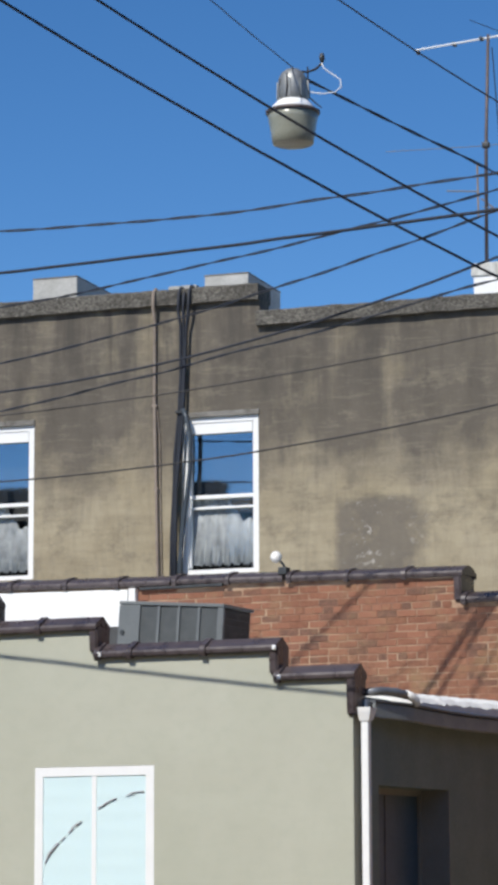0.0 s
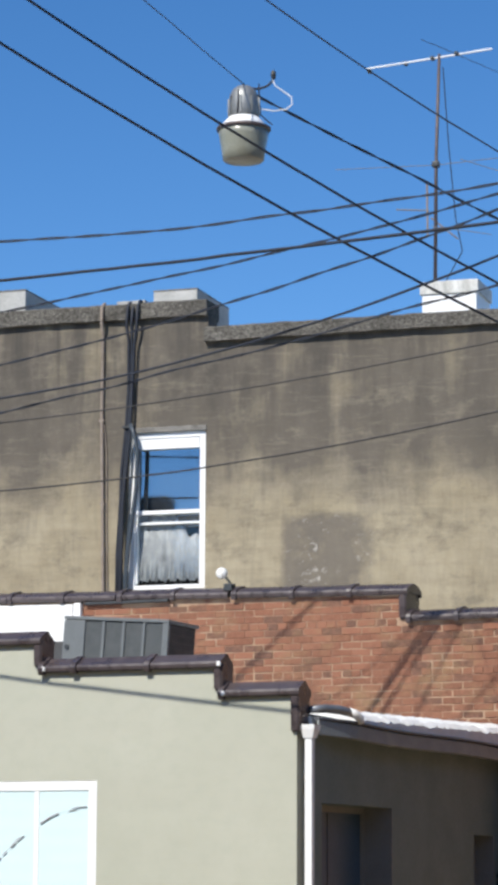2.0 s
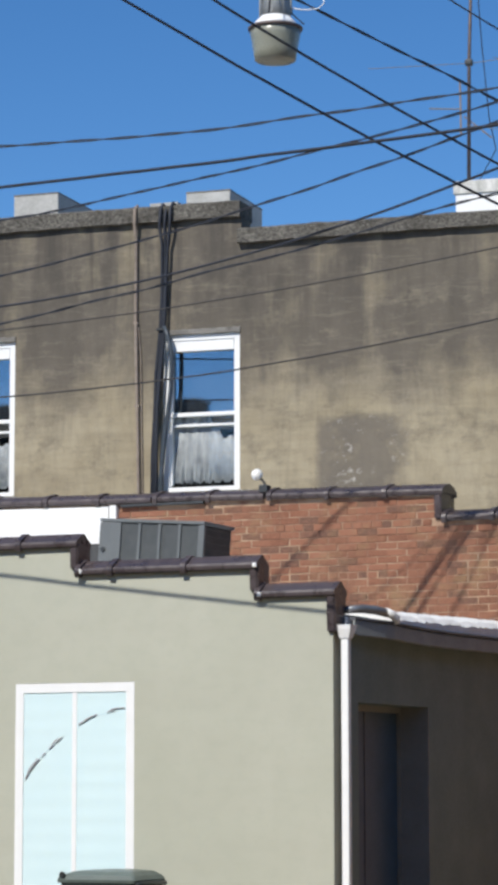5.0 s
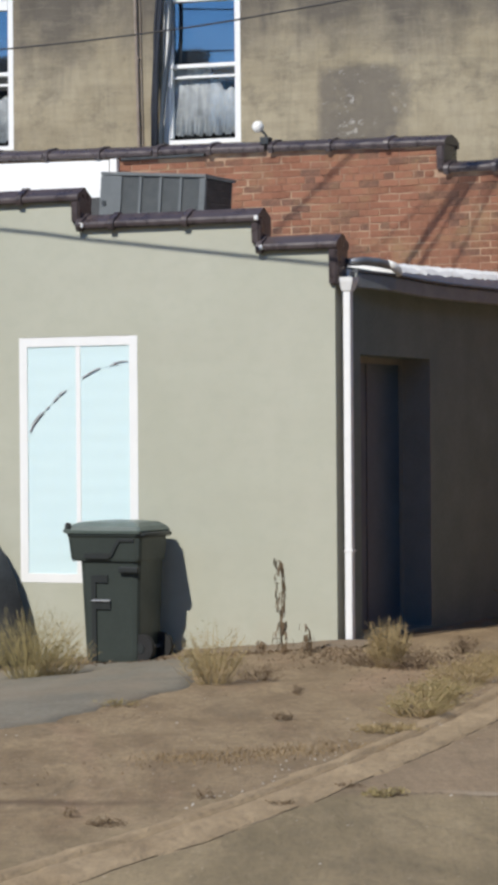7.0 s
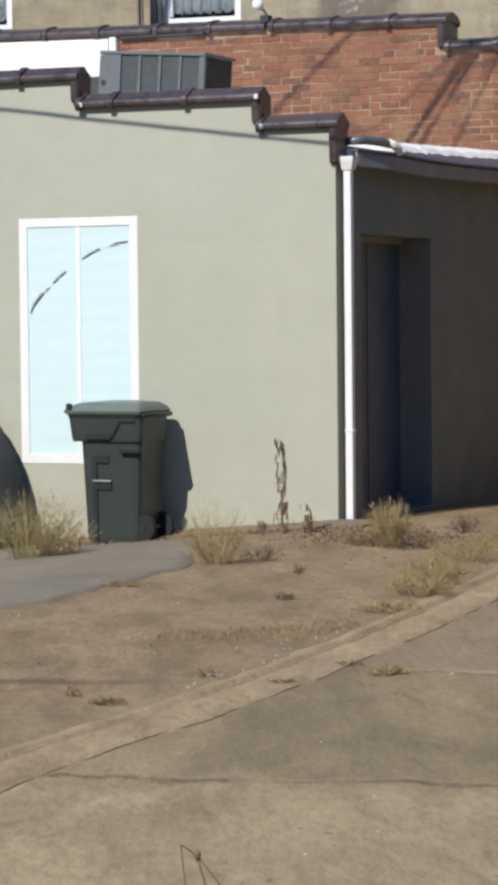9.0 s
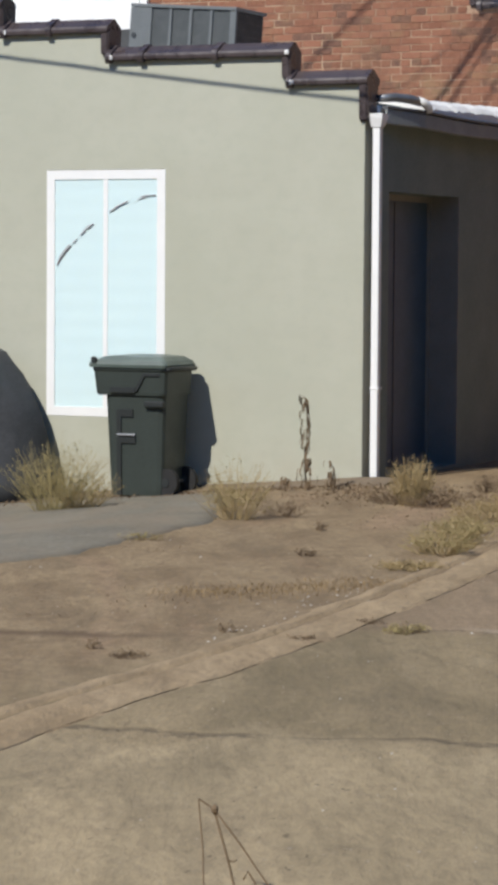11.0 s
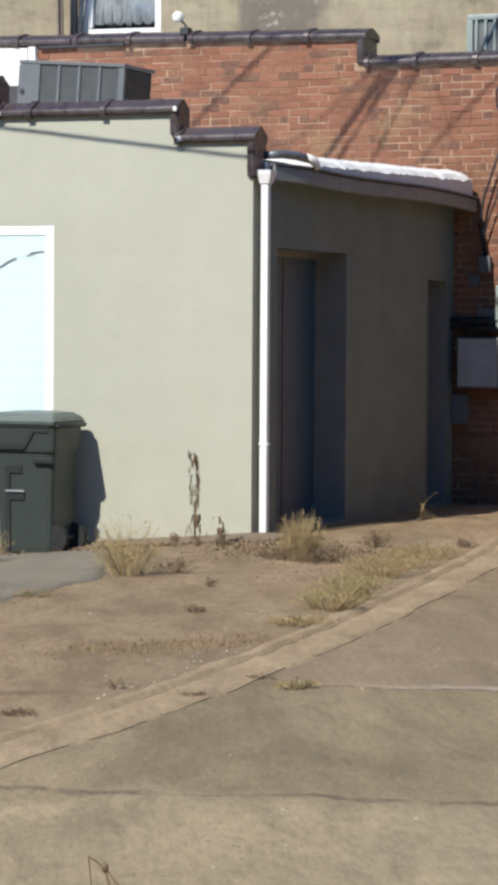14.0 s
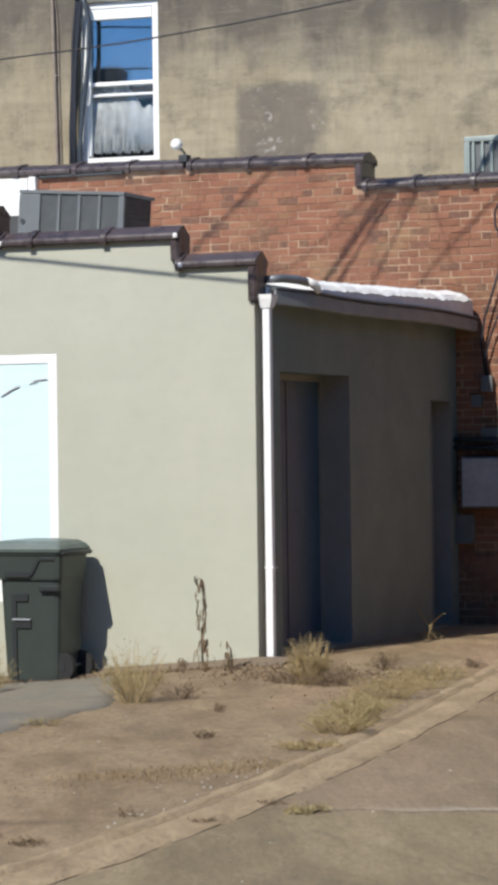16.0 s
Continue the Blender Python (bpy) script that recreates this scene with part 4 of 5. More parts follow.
aerial_part("element", tube([(-2.6, 0.36, 9.4), (-1.9, 0.5, 9.28)], 0.005, 5), M["steel"], ant)
aerial_part("lead", tube([(-2.46, 0.44, 11.4), (-2.40, 0.46, 10.4), (-2.33, 0.5, 9.5), (-2.25, 0.5, 9.1), (-2.45, 0.5, 8.75)], 0.007, 5), M["cable"], ant)


# ---- roof machines and fittings ----
def roof_machine(place, w, d, h, tilt):
    """A packaged air conditioner: plain end panel, four grilles, dark side."""
    m = pose(*place, 0, tilt, 0)
    ac = thing("air_conditioner", place, "grey boxy air conditioner standing on the sloping roof", "air conditioner")

    def p(name, bm, mat, parent=ac, label=""):
        bmesh.ops.transform(bm, matrix=m, verts=bm.verts)
        return part(name, bm, mat, parent, label)
    p("casing", box((0.0, 0.03, 0.0), (w - 0.03, d, h - 0.03), 0.008), M["dark_metal"])
    p("lid", box((-0.002, -0.004, h - 0.03), (w, d, h), 0.005), M["grey_metal"])
    p("end_panel", box((0.0, 0.0, 0.0), (0.19, 0.03, h - 0.035), 0.004), M["grey_metal"])
    p("port", tube([(0.045, 0.005, h * 0.55), (0.045, -0.012, h * 0.55)], 0.022, 12), M["dark_metal"])
    for i in range(5):
        x = 0.19 + (w - 0.19 - 0.05) * i / 4
        wide = 0.05 if i == 4 else 0.022
        p("upright", box((x - 0.005, -0.006, 0.0), (x + wide, 0.03, h - 0.035), 0.003), M["grey_metal"])
    for i in range(4):
        x = 0.19 + (w - 0.24) * i / 4 + 0.02
        g = p("grille", box((x, 0.012, 0.02), (x + (w - 0.24) / 4 - 0.022, 0.028, h - 0.04)), M["grille"])
        for k in range(26):
            z = 0.025 + (h - 0.075) * k / 25
            p("fin", box((x, 0.009, z), (x + (w - 0.24) / 4 - 0.022, 0.013, z + 0.006)), M["grille"], g)
    for k in range(10):
        z = 0.03 + (h - 0.09) * k / 9
        p("side_fin", box((w - 0.032, 0.05, z), (w - 0.018, d - 0.03, z + 0.012)), M["dark_metal"])
    return ac


roof_machine((-3.075, 1.8, 3.37), 1.03, 0.62, 0.615, 4.0)

cond = thing("condenser_unit", (0.35, 5.9, 3.9), "pale green outdoor condenser with upright louvres on the brick roof", "air conditioner")
part("casing", box((-0.06, 5.43, 3.9), (0.82, 6.24, 4.60), 0.02), M["grey_metal"], cond)
part("top", box((-0.10, 5.40, 4.60), (0.86, 6.28, 4.655), 0.015), M["green_metal"], cond)
for x, y in ((-0.10, 5.40), (0.80, 5.40), (-0.10, 6.22), (0.80, 6.22)):
    part("corner_post", box((x, y, 3.9), (x + 0.06, y + 0.06, 4.6), 0.006), M["green_metal"], cond)
for k in range(9):
    x = -0.02 + k * 0.092
    part("louvre", box((x, 5.405, 3.95), (x + 0.028, 5.45, 4.60), 0.005), M["green_metal"], cond)
for k in range(8):
    y = 5.48 + k * 0.092
    part("louvre", box((-0.095, y, 3.95), (-0.055, y + 0.028, 4.60), 0.005), M["green_metal"], cond)

gl = thing("globe_lamp", (-2.86, YB + 0.05, 4.5), "small white globe lamp on the brick parapet", "lamp")
part("globe", lathe([(0.004, -0.058)] + [(0.058 * math.sin(a), -0.058 * math.cos(a)) for a in np.linspace(0.25, math.pi - 0.05, 12)], (-2.88, YB, 4.68), 20), M["globe"], gl, smooth=True)
part("arm", tube([(-2.80, YB + 0.03, 4.52), (-2.80, YB + 0.01, 4.59), (-2.83, YB, 4.63), (-2.87, YB, 4.65)], 0.013), M["dark_metal"], gl)
part("base", box((-2.85, YB - 0.03, 4.50), (-2.76, YB + 0.08, 4.575), 0.01), M["dark_metal"], gl)

# ---- electrical fittings on the brick wall ----
meter = thing("electric_meter", (0.54, YB, 1.6), "grey electric meter box on the brick wall", "meter")
part("box", box((0.44, YB - 0.14, 1.64), (0.70, YB, 2.05), 0.012), M["green_metal"], meter)
part("dial", lathe([(0.085, 0.0), (0.085, 0.06), (0.07, 0.085), (0.01, 0.09)], (0, 0, 0), 20), M["steel"], meter, "round glass meter dial", smooth=True)
meter.children[-1].matrix_basis = pose(0.55, YB - 0.14, 1.90, 90)
part("conduit", tube([(0.56, YB - 0.06, 2.05), (0.56, YB - 0.06, 3.2), (0.52, YB - 0.07, 3.5)], 0.025), M["steel"], meter, smooth=True)
cab = thing("service_cabinet", (0.25, YB, 1.3), "pale grey service cabinet fixed to the brick wall", "cabinet")
part("box", box((0.085, YB - 0.20, 1.09), (0.50, YB, 1.565), 0.01), M["grey_metal"], cab)
part("door", box((0.10, YB - 0.208, 1.105), (0.485, YB - 0.199, 1.55), 0.004), M["pale_concrete"], cab)
for z in (1.65, 1.72):
    c = thing("conduit", (0.3, YB, z), "dark conduit running along the brick wall", "pipe", "conduits on the brick wall")
    part("tube", tube([(-0.05, YB - 0.12, z + 0.01), (0.35, YB - 0.12, z), (0.95, YB - 0.12, z - 0.01)], 0.026), M["dark_metal"], c, smooth=True)
    part("clamp", box((0.38, YB - 0.15, z - 0.03), (0.42, YB, z + 0.03), 0.004), M["dark_metal"], c)
for x0b, x1b, z0b, z1b, dp in ((0.26, 0.36, 2.18, 2.32, 0.07), (0.16, 0.25, 2.04, 2.14, 0.06), (0.26, 0.52, 1.76, 1.83, 0.09), (0.01, 0.16, 0.76, 1.02, 0.10)):
    j = thing("junction_box", ((x0b + x1b) / 2, YB, z0b), "small pale junction box on the brick wall", "junction box", "junction boxes on the brick wall")
    part("box", box((x0b, YB - dp, z0b), (x1b, YB, z1b), 0.006), M["grey_metal"], j)
    part("lid", box((x0b - 0.006, YB - dp - 0.012, z0b - 0.006), (x1b + 0.006, YB - dp, z1b + 0.006), 0.004), M["grey_metal"], j)
loop = thing("drop_cable", (0.45, YB, 3.6), "black service cables looped below the coping", "cable")
for dx in (0.0, 0.045):
    part("cable", tube([(0.62 + dx, YB - 0.15, 4.12), (0.50 + dx, YB - 0.12, 4.0), (0.42 + dx, YB - 0.10, 3.85), (0.42 + dx, YB - 0.09, 3.72), (0.47 + dx, YB - 0.08, 3.62), (0.49 + dx, YB - 0.07, 3.47)], 0.010), M["cable"], loop, smooth=True)
part("cable", tube([(0.50, YB - 0.07, 3.47), (0.40, YB - 0.08, 3.16), (0.30, YB - 0.09, 2.86), (0.26, YB - 0.07, 2.62), (0.30, YB - 0.05, 2.32)], 0.011), M["cable"], loop, smooth=True)
part("cable", tube([(0.56, YB - 0.07, 3.30), (0.44, YB - 0.08, 2.90), (0.35, YB - 0.08, 2.68), (0.30, YB - 0.07, 2.50), (0.32, YB - 0.05, 2.32)], 0.010), M["cable"], loop, smooth=True)
part("clamp", box((0.45, YB - 0.13, 3.60), (0.60, YB, 3.66), 0.01), M["cable"], loop)
part("clamp", box((0.47, YB - 0.11, 3.42), (0.58, YB, 3.47), 0.01), M["cable"], loop)


# ---- unseen block across the yard, added to hold skylight off the side wall ----
side = thing("neighbour_building", (6, 4, 0), "unseen dark grey block added across the yard to cut skylight", "building")
part("wall", box((7.0, -3.4, -0.8), (8.7, 14.0, 5.0)), M["dark_wall"], side)
part("wall", box((8.7, -3.4, -0.8), (12.0, -3.1, 5.0)), M["dark_wall"], side)
part("roof", box((8.7, -3.1, 4.6), (12.0, 14.0, 4.8)), M["pale_concrete"], side)
part("wall", box((12.0, -3.4, -0.8), (12.3, 14.0, 5.0)), M["dark_wall"], side)
part("wall", box((8.7, 13.7, -0.8), (12.0, 14.0, 4.6)), M["dark_wall"], side)


# Unseen rack, added to hold the ends of the wires.
rack = thing("utility_rack", (3.7, 3.7, 0), "weathered timber rack of posts and crossbars that holds the wires", "utility pole")
for y in (-3.9, 1.4, 6.7):
    part("post", tube([(3.74, y, -0.6), (3.74, y, 8.5)], [0.14, 0.10], 12), M["post"], rack, smooth=True)
for k in range(13):
    part("crossbar", box((3.60, -4.1, 5.62 + k * 0.22), (3.68, 6.9, 5.74 + k * 0.22), 0.01), M["post"], rack)


rear = thing("rear_building", (-27, -50, 0), "plain dark building far behind the lot", "building")
part("wall", box((-36, -46.2, -1), (-19.87, -45, 14.42)), M["dark_wall"], rear)
part("roof", box((-36.1, -46.3, 14.42), (-19.82, -44.95, 14.47)), M["pale_concrete"], rear)
# Unseen row behind the view, added to cut low skylight on the front.
row = thing("terrace_row", (0, -36, 0), "unseen dark block added behind the view to cut skylight", "building")
part("wall", box((-17, -42, -1), (40, -32, 10.2)), M["dark_wall"], row)
part("roof", box((-17.1, -42.1, 10.2), (40.1, -31.9, 10.35)), M["pale_concrete"], row)
# Unseen block on the left, added to cut skylight from that side.
flank = thing("garage_block", (-14, -15, 0), "unseen dark block added beside the lot to cut skylight", "building")
part("wall", box((-17, -30, -1), (-12, -2, 4.2)), M["dark_wall"], flank)
part("roof", box((-17.1, -30.1, 4.2), (-11.9, -1.9, 4.35)), M["pale_concrete"], flank)


# ---- wires ----
def along(p, q, sag, s):
    v = Vector(p).lerp(Vector(q), s)
    v.z -= sag * 4 * s * (1 - s)
    return v


def overhead_wire(p, q, sag, radius, twisted, label, thin=False, lo=-0.5, hi=1.5):
    if q[0] > p[0] and hi > 1.4 and abs(q[1] - p[1]) < 3:
        hi = (3.62 - p[0]) / (q[0] - p[0])
    w = thing("overhead_wire", along(p, q, sag, 0.5), label, "wire", "overhead wires")
    mat = M["thin_cable"] if thin else M["cable"]
    steps = 180 if twisted else 40
    long = (Vector(q) - Vector(p)).length
    for k in range(2 if twisted else 1):
        pts = []
        for i in range(steps + 1):
            s = lo + (hi - lo) * i / steps
            v = along(p, q, sag, s)
            if twisted:
                a = s * long * 2 * math.pi / 0.85 + math.pi * k
                v += Vector((0.3 * math.cos(a), 0, math.sin(a))) * radius * 0.85
                v.z += 0.022 * noise.noise((s * long * 1.1, p[2] * 3, p[0]))
            else:
                v.z += 0.006 * noise.noise((s * 9, p[2], 0))
            pts.append(v)
        part("strand", tube(pts, radius * (0.72 if twisted else 1.0), 6), mat, w, smooth=True)
    return w


PLAIN = "taut black overhead wire against the sky"
TWIST = "twisted pair of black overhead service wires"
THIN = "thin dark overhead wire crossing the stucco wall"
overhead_wire((-2.49, -0.64, 8.51), (0.32, 3.80, 6.78), 0.068, 0.0125, False, PLAIN)
overhead_wire((-2.18, -0.69, 8.81), (0.38, 3.64, 7.11), 0.075, 0.0118, False, PLAIN)
overhead_wire((-0.68, 0.74, 9.06), (0.54, 3.17, 8.23), 0.034, 0.0072, False, PLAIN, True, lo=-1.2)
overhead_wire((0.62, 1.09, 8.63), (0.24, 4.08, 9.26), 0.0, 0.003, False, "faint thin wire high in the sky", True, lo=0.0, hi=1.3)
overhead_wire((-0.798, -1.349, 8.427), (-1.198, 1.531, 8.573), 0.003, 0.0048, False, "thin wire that carries the hanging lamp", True, lo=-1.5, hi=1.0)
overhead_wire((-1.198, 1.558, 8.533), (0.112, 4.427, 7.926), 0.006, 0.0098, True, "twisted wire leading away from the hanging lamp", lo=0.0, hi=1.3)
overhead_wire((-1.61, -2.808, 5.897), (2.37, -3.238, 5.847), 0.012, 0.0115, False, PLAIN, lo=-1.1)
overhead_wire((-4.87, 2.77, 7.75), (0.05, 3.32, 7.91), 0.074, 0.0098, True, TWIST)
overhead_wire((-6.19, 5.02, 7.54), (0.04, 3.35, 7.76), 0.064, 0.0094, True, TWIST)
overhead_wire((-6.24, 5.13, 6.96), (0.02, 3.4, 7.58), 0.107, 0.0094, True, TWIST)
overhead_wire((-6.26, 5.18, 6.66), (-0.19, 3.95, 7.27), 0.172, 0.0125, False, "sagging black overhead wire crossing the stucco wall")
overhead_wire((-6.28, 5.21, 6.46), (-0.37, 4.45, 7.17), 0.040, 0.0098, True, "twisted black overhead wires crossing the stucco wall")
overhead_wire((-6.78, 6.06, 6.58), (-0.75, 5.47, 6.87), 0.068, 0.0080, False, THIN, True)
overhead_wire((-7.33, 7.02, 6.0), (-1.14, 6.51, 6.34), 0.107, 0.0100, False, THIN, True)

# unseen wires set above the view to cast shadow lines on the brick wall
for a, b, r in (((-1.934, 4.322), (-2.527, 3.799), 0.014), ((-0.914, 4.036), (-1.626, 3.461), 0.007), ((-0.729, 4.105), (-1.334, 3.276), 0.018), ((-0.645, 4.082), (-1.115, 3.35), 0.012), ((-0.383, 4.089), (-0.879, 3.185), 0.013), ((0.338, 3.944), (-0.471, 3.134), 0.011)):
    ends = [(x - 0.18 * d, YB - d, z + d) for (x, z), d in ((a, 5.1), (b, 5.9))]
    overhead_wire(ends[0], ends[1], 0.0, r, False, "unseen overhead wire set high to shade the brick wall", lo=-0.6, hi=3.4)

# ---- hanging lamp ----
LP = Vector((-1.227, 1.595, 8.241))
LS = 4 / 3
lamp = thing("street_lamp", LP, "weathered security lamp with a bucket-shaped diffuser hanging from wires", "lamp")
part("diffuser", lathe([(0.02667, -0.36), (0.165, -0.345), (0.180, -0.335), (0.193, -0.2567), (0.2133, -0.1333), (0.2267, -0.06), (0.2, -0.05333)], LP), M["refractor"], lamp, "yellowed ribbed acrylic bucket", smooth=True)
part("rim", lathe([(0.2133, -0.07333), (0.2373, -0.06933), (0.24, -0.04667), (0.22, -0.03733)], LP), M["mast"], lamp, smooth=True)
part("collar", lathe([(0.2067, -0.04667), (0.18, 0), (0.1467, 0.03333), (0.1307, 0.05333)], LP), M["white"], lamp, "pale painted collar", smooth=True)
part("housing", lathe([(0.1307, 0.04), (0.1387, 0.05333), (0.1333, 0.1733), (0.1227, 0.2533), (0.1, 0.3), (0.06, 0.3333), (0.01333, 0.344)], LP), M["zinc"], lamp, "dull grey metal housing", smooth=True)
for a in range(8):
    an = a * math.pi / 4 + 0.2
    part("rib", box((0.1267, -0.008, 0.0667), (0.144, 0.008, 0.2267), m=Matrix.Translation(LP) @ pose(0, 0, 0, 0, 0, math.degrees(an))), M["zinc"], lamp)
part("wire", tube([LP + Vector((0, -0.1333, 0.05333)), LP + Vector((0.01333, -0.1493, 0.16)), LP + Vector((0, -0.12, 0.2667)), LP + Vector((0, 0, 0.36))], 0.008, 6), M["cable"], lamp)
R = Vector((math.cos(radians(23)), math.sin(radians(23)), 0))


def at_lamp(px, pz):
    return LP + (R * px + Vector((0, 0, pz))) * LS


part("lead", tube([at_lamp(0.09, 0.10), at_lamp(0.20, 0.085), at_lamp(0.28, 0.095), at_lamp(0.32, 0.13), at_lamp(0.315, 0.18), at_lamp(0.26, 0.22), at_lamp(0.205, 0.26), at_lamp(0.19, 0.30)], 0.0055, 6), M["white"], lamp, "loose white lead wire", smooth=True)
part("insulator", lathe([(0.016, -0.04), (0.02667, 0), (0.016, 0.04)], at_lamp(0.195, 0.33), 10), M["dark_metal"], lamp)
part("bracket", tube([at_lamp(0.02, 0.24), at_lamp(0.10, 0.235), at_lamp(0.155, 0.255), at_lamp(0.19, 0.29)], 0.01067, 6), M["cable"], lamp)
part("bracket", tube([at_lamp(0.10, 0.27), at_lamp(0.10, 0.20), at_lamp(0.11, 0.06), at_lamp(0.17, 0.005), at_lamp(0.19, -0.01)], 0.006667, 6), M["cable"], lamp)


# ---- wheeled bins ----
def loft(levels, cut=0.05):
    """A tapered tub: levels of (x0, x1, y0, y1, z) with clipped corners."""
    bm = bmesh.new()
    rings = []
    for x0, x1, y0, y1, z in levels:
        c = min(cut, (x1 - x0) / 4)
        e = c * 0.3
        pts = [(x0 + c, y0), (x1 - c, y0), (x1 - e, y0 + e), (x1, y0 + c), (x1, y1 - c), (x1 - e, y1 - e), (x1 - c, y1), (x0 + c, y1), (x0 + e, y1 - e), (x0, y1 - c), (x0, y0 + c), (x0 + e, y0 + e)]
        rings.append([bm.verts.new((x, y, z)) for x, y in pts])
    for a, b in zip(rings, rings[1:]):
        for k in range(12):
            bm.faces.new((a[k], a[(k + 1) % 12], b[(k + 1) % 12], b[k]))
    bm.faces.new(rings[0][::-1])
    bm.faces.new(rings[-1])
    return bm


def wheeled_bin(place, turn, grow, label):
    """A rubbish cart, 0.58 wide and 0.65 deep, about 1.05 high, with its parts; x runs along its face."""
    m = Matrix.Translation(place) @ pose(0, 0, 0, 0, 0, turn) @ Matrix.Diagonal((1, 0.76, grow, 1))
    root = thing("wheeled_bin", place, label, "bin", "bins by the wall")

    def p(name, bm, mat, parent=root, label="", smooth=False):
        bmesh.ops.transform(bm, matrix=m, verts=bm.verts)
        return part(name, bm, mat, parent, label, smooth)
    body = p("body", loft([(-0.225, 0.235, -0.27, 0.27, 0.0), (-0.23, 0.24, -0.275, 0.275, 0.05), (-0.265, 0.262, -0.295, 0.30, 0.74), (-0.272, 0.265, -0.30, 0.305, 0.78)]), M["bin"])
    p("rim", loft([(-0.335, 0.275, -0.318, 0.315, 0.755), (-0.345, 0.28, -0.322, 0.318, 0.775), (-0.365, 0.288, -0.33, 0.325, 0.93), (-0.372, 0.30, -0.345, 0.335, 0.945), (-0.372, 0.30, -0.345, 0.335, 0.965)]), M["bin"], body)
    p("lid", loft([(-0.385, 0.298, -0.36, 0.345, 0.962), (-0.392, 0.305, -0.365, 0.35, 0.985), (-0.37, 0.28, -0.34, 0.33, 1.015), (-0.28, 0.24, -0.25, 0.25, 1.045), (-0.12, 0.12, -0.10, 0.12, 1.058)], 0.03), M["lid"], root, "faded green lid", smooth=False)
    p("lid_lip", box((-0.445, -0.10, 0.965), (-0.38, 0.10, 0.992), 0.006), M["bin"])
    p("hinge", tube([(-0.335, -0.345, 1.02), (-0.335, -0.375, 1.02)], 0.024, 10), M["bin_dark"])
    p("handle", tube([(0.27, -0.31, 0.955), (0.300, -0.31, 0.95), (0.316, -0.29, 0.955), (0.316, 0.29, 0.955), (0.300, 0.31, 0.95), (0.27, 0.31, 0.955)], 0.018, 8), M["bin_dark"], smooth=True)
    # moulded shoulder below the rim, its recess shade drawn as dark bars
    bm = bmesh.new()
    add_box(bm, (-0.20, -0.345, 0.775), (0.02, -0.30, 0.815))
    p("moulding", bm, M["bin_dark"], body)
    p("moulding", box((-0.012, -0.008, 0.0), (0.012, 0.02, 0.15), m=pose(0.025, -0.335, 0.79, 0, 32, 0)), M["bin_dark"], body)
    p("moulding", box((0.10, -0.342, 0.90), (0.235, -0.32, 0.925), 0.004), M["bin_dark"], body)
    p("bracket", box((0.10, -0.345, 0.67), (0.27, -0.29, 0.715), 0.010), M["bin_dark"], body)
    # recessed catch panel with its steel bar; recess shade drawn as dark strips
    tilt = 1.7
    p("groove", box((-0.155, -0.010, 0.0), (-0.115, 0.01, 0.64), m=pose(0, -0.280, 0.01, tilt)), M["bin_dark"], body)
    p("groove", box((-0.115, -0.010, 0.585), (-0.01, 0.01, 0.64), m=pose(0, -0.280, 0.01, tilt)), M["bin_dark"], body)
    p("groove", box((-0.115, -0.010, 0.385), (0.012, 0.01, 0.43), m=pose(0, -0.280, 0.01, tilt)), M["bin_dark"], body)
    p("catch_bar", tube([(-0.15, -0.305, 0.458), (0.012, -0.305, 0.458)], 0.010, 8), M["steel"], body, "bright steel catch bar")
    p("axle", tube([(0.255, -0.20, 0.105), (0.255, 0.20, 0.105)], 0.012, 8), M["steel"])
    for s in (-1, 1):
        w = p("wheel", tube([(0.255, s * 0.18, 0.105), (0.255, s * 0.25, 0.105)], 0.105, 24), M["rubber"], root, "black rubber wheel", smooth=False)
        p("hub", tube([(0.255, s * 0.175, 0.105), (0.255, s * 0.257, 0.105)], 0.035, 14), M["bin_dark"], w)
    return root


wheeled_bin((-1.735, -0.365, -0.14), 0.0, 1.05, "dark green plastic wheeled bin with a closed lid by the wall")


def tarpaulin_cover(place):
    """A dark solid for something tall and its cast shadow, flaring out towards the wall at its foot."""
    bm = bmesh.new()
    rings = []
    for z, front, back in ((-0.02, -0.20, 0.71), (0.20, -0.14, 0.69), (0.40, -0.08, 0.655), (0.60, 0.0, 0.605), (0.80, 0.08, 0.54), (0.95, 0.14, 0.465), (1.08, 0.19, 0.38), (1.18, 0.225, 0.295), (1.26, 0.21, 0.225), (1.31, 0.10, 0.10)):
        yf, yb = -0.30 + 0.12 * z, 0.34
        ring = []
        for x, y in ((-0.75, yf), (-0.35, yf - 0.02), (front - 0.05, yf), (front, yf + 0.04), ((front + back) / 2, (yf + yb) / 2), (back, yb - 0.05), (back - 0.05, yb), (-0.35, yb), (-0.75, yb)):
            ring.append(bm.verts.new((place[0] + x + 0.012 * noise.noise((x * 5, z * 6, 1)), place[1] + y + 0.015 * noise.noise((x * 6, z * 5, 2)), place[2] + z)))
        rings.append(ring)
    for a, b in zip(rings, rings[1:]):
        for k in range(9):
            bm.faces.new((a[k], a[(k + 1) % 9], b[(k + 1) % 9], b[k]))
    bm.faces.new(rings[0][::-1])
    bm.faces.new(rings[-1])
    ob = part("tarpaulin_cover", bm, M["cover"], None, smooth=True)
    return tagged(ob, "dark shape of a tall rounded object and its shadow by the wall", "cover")


tarpaulin_cover((-3.375, -0.44, -0.30))


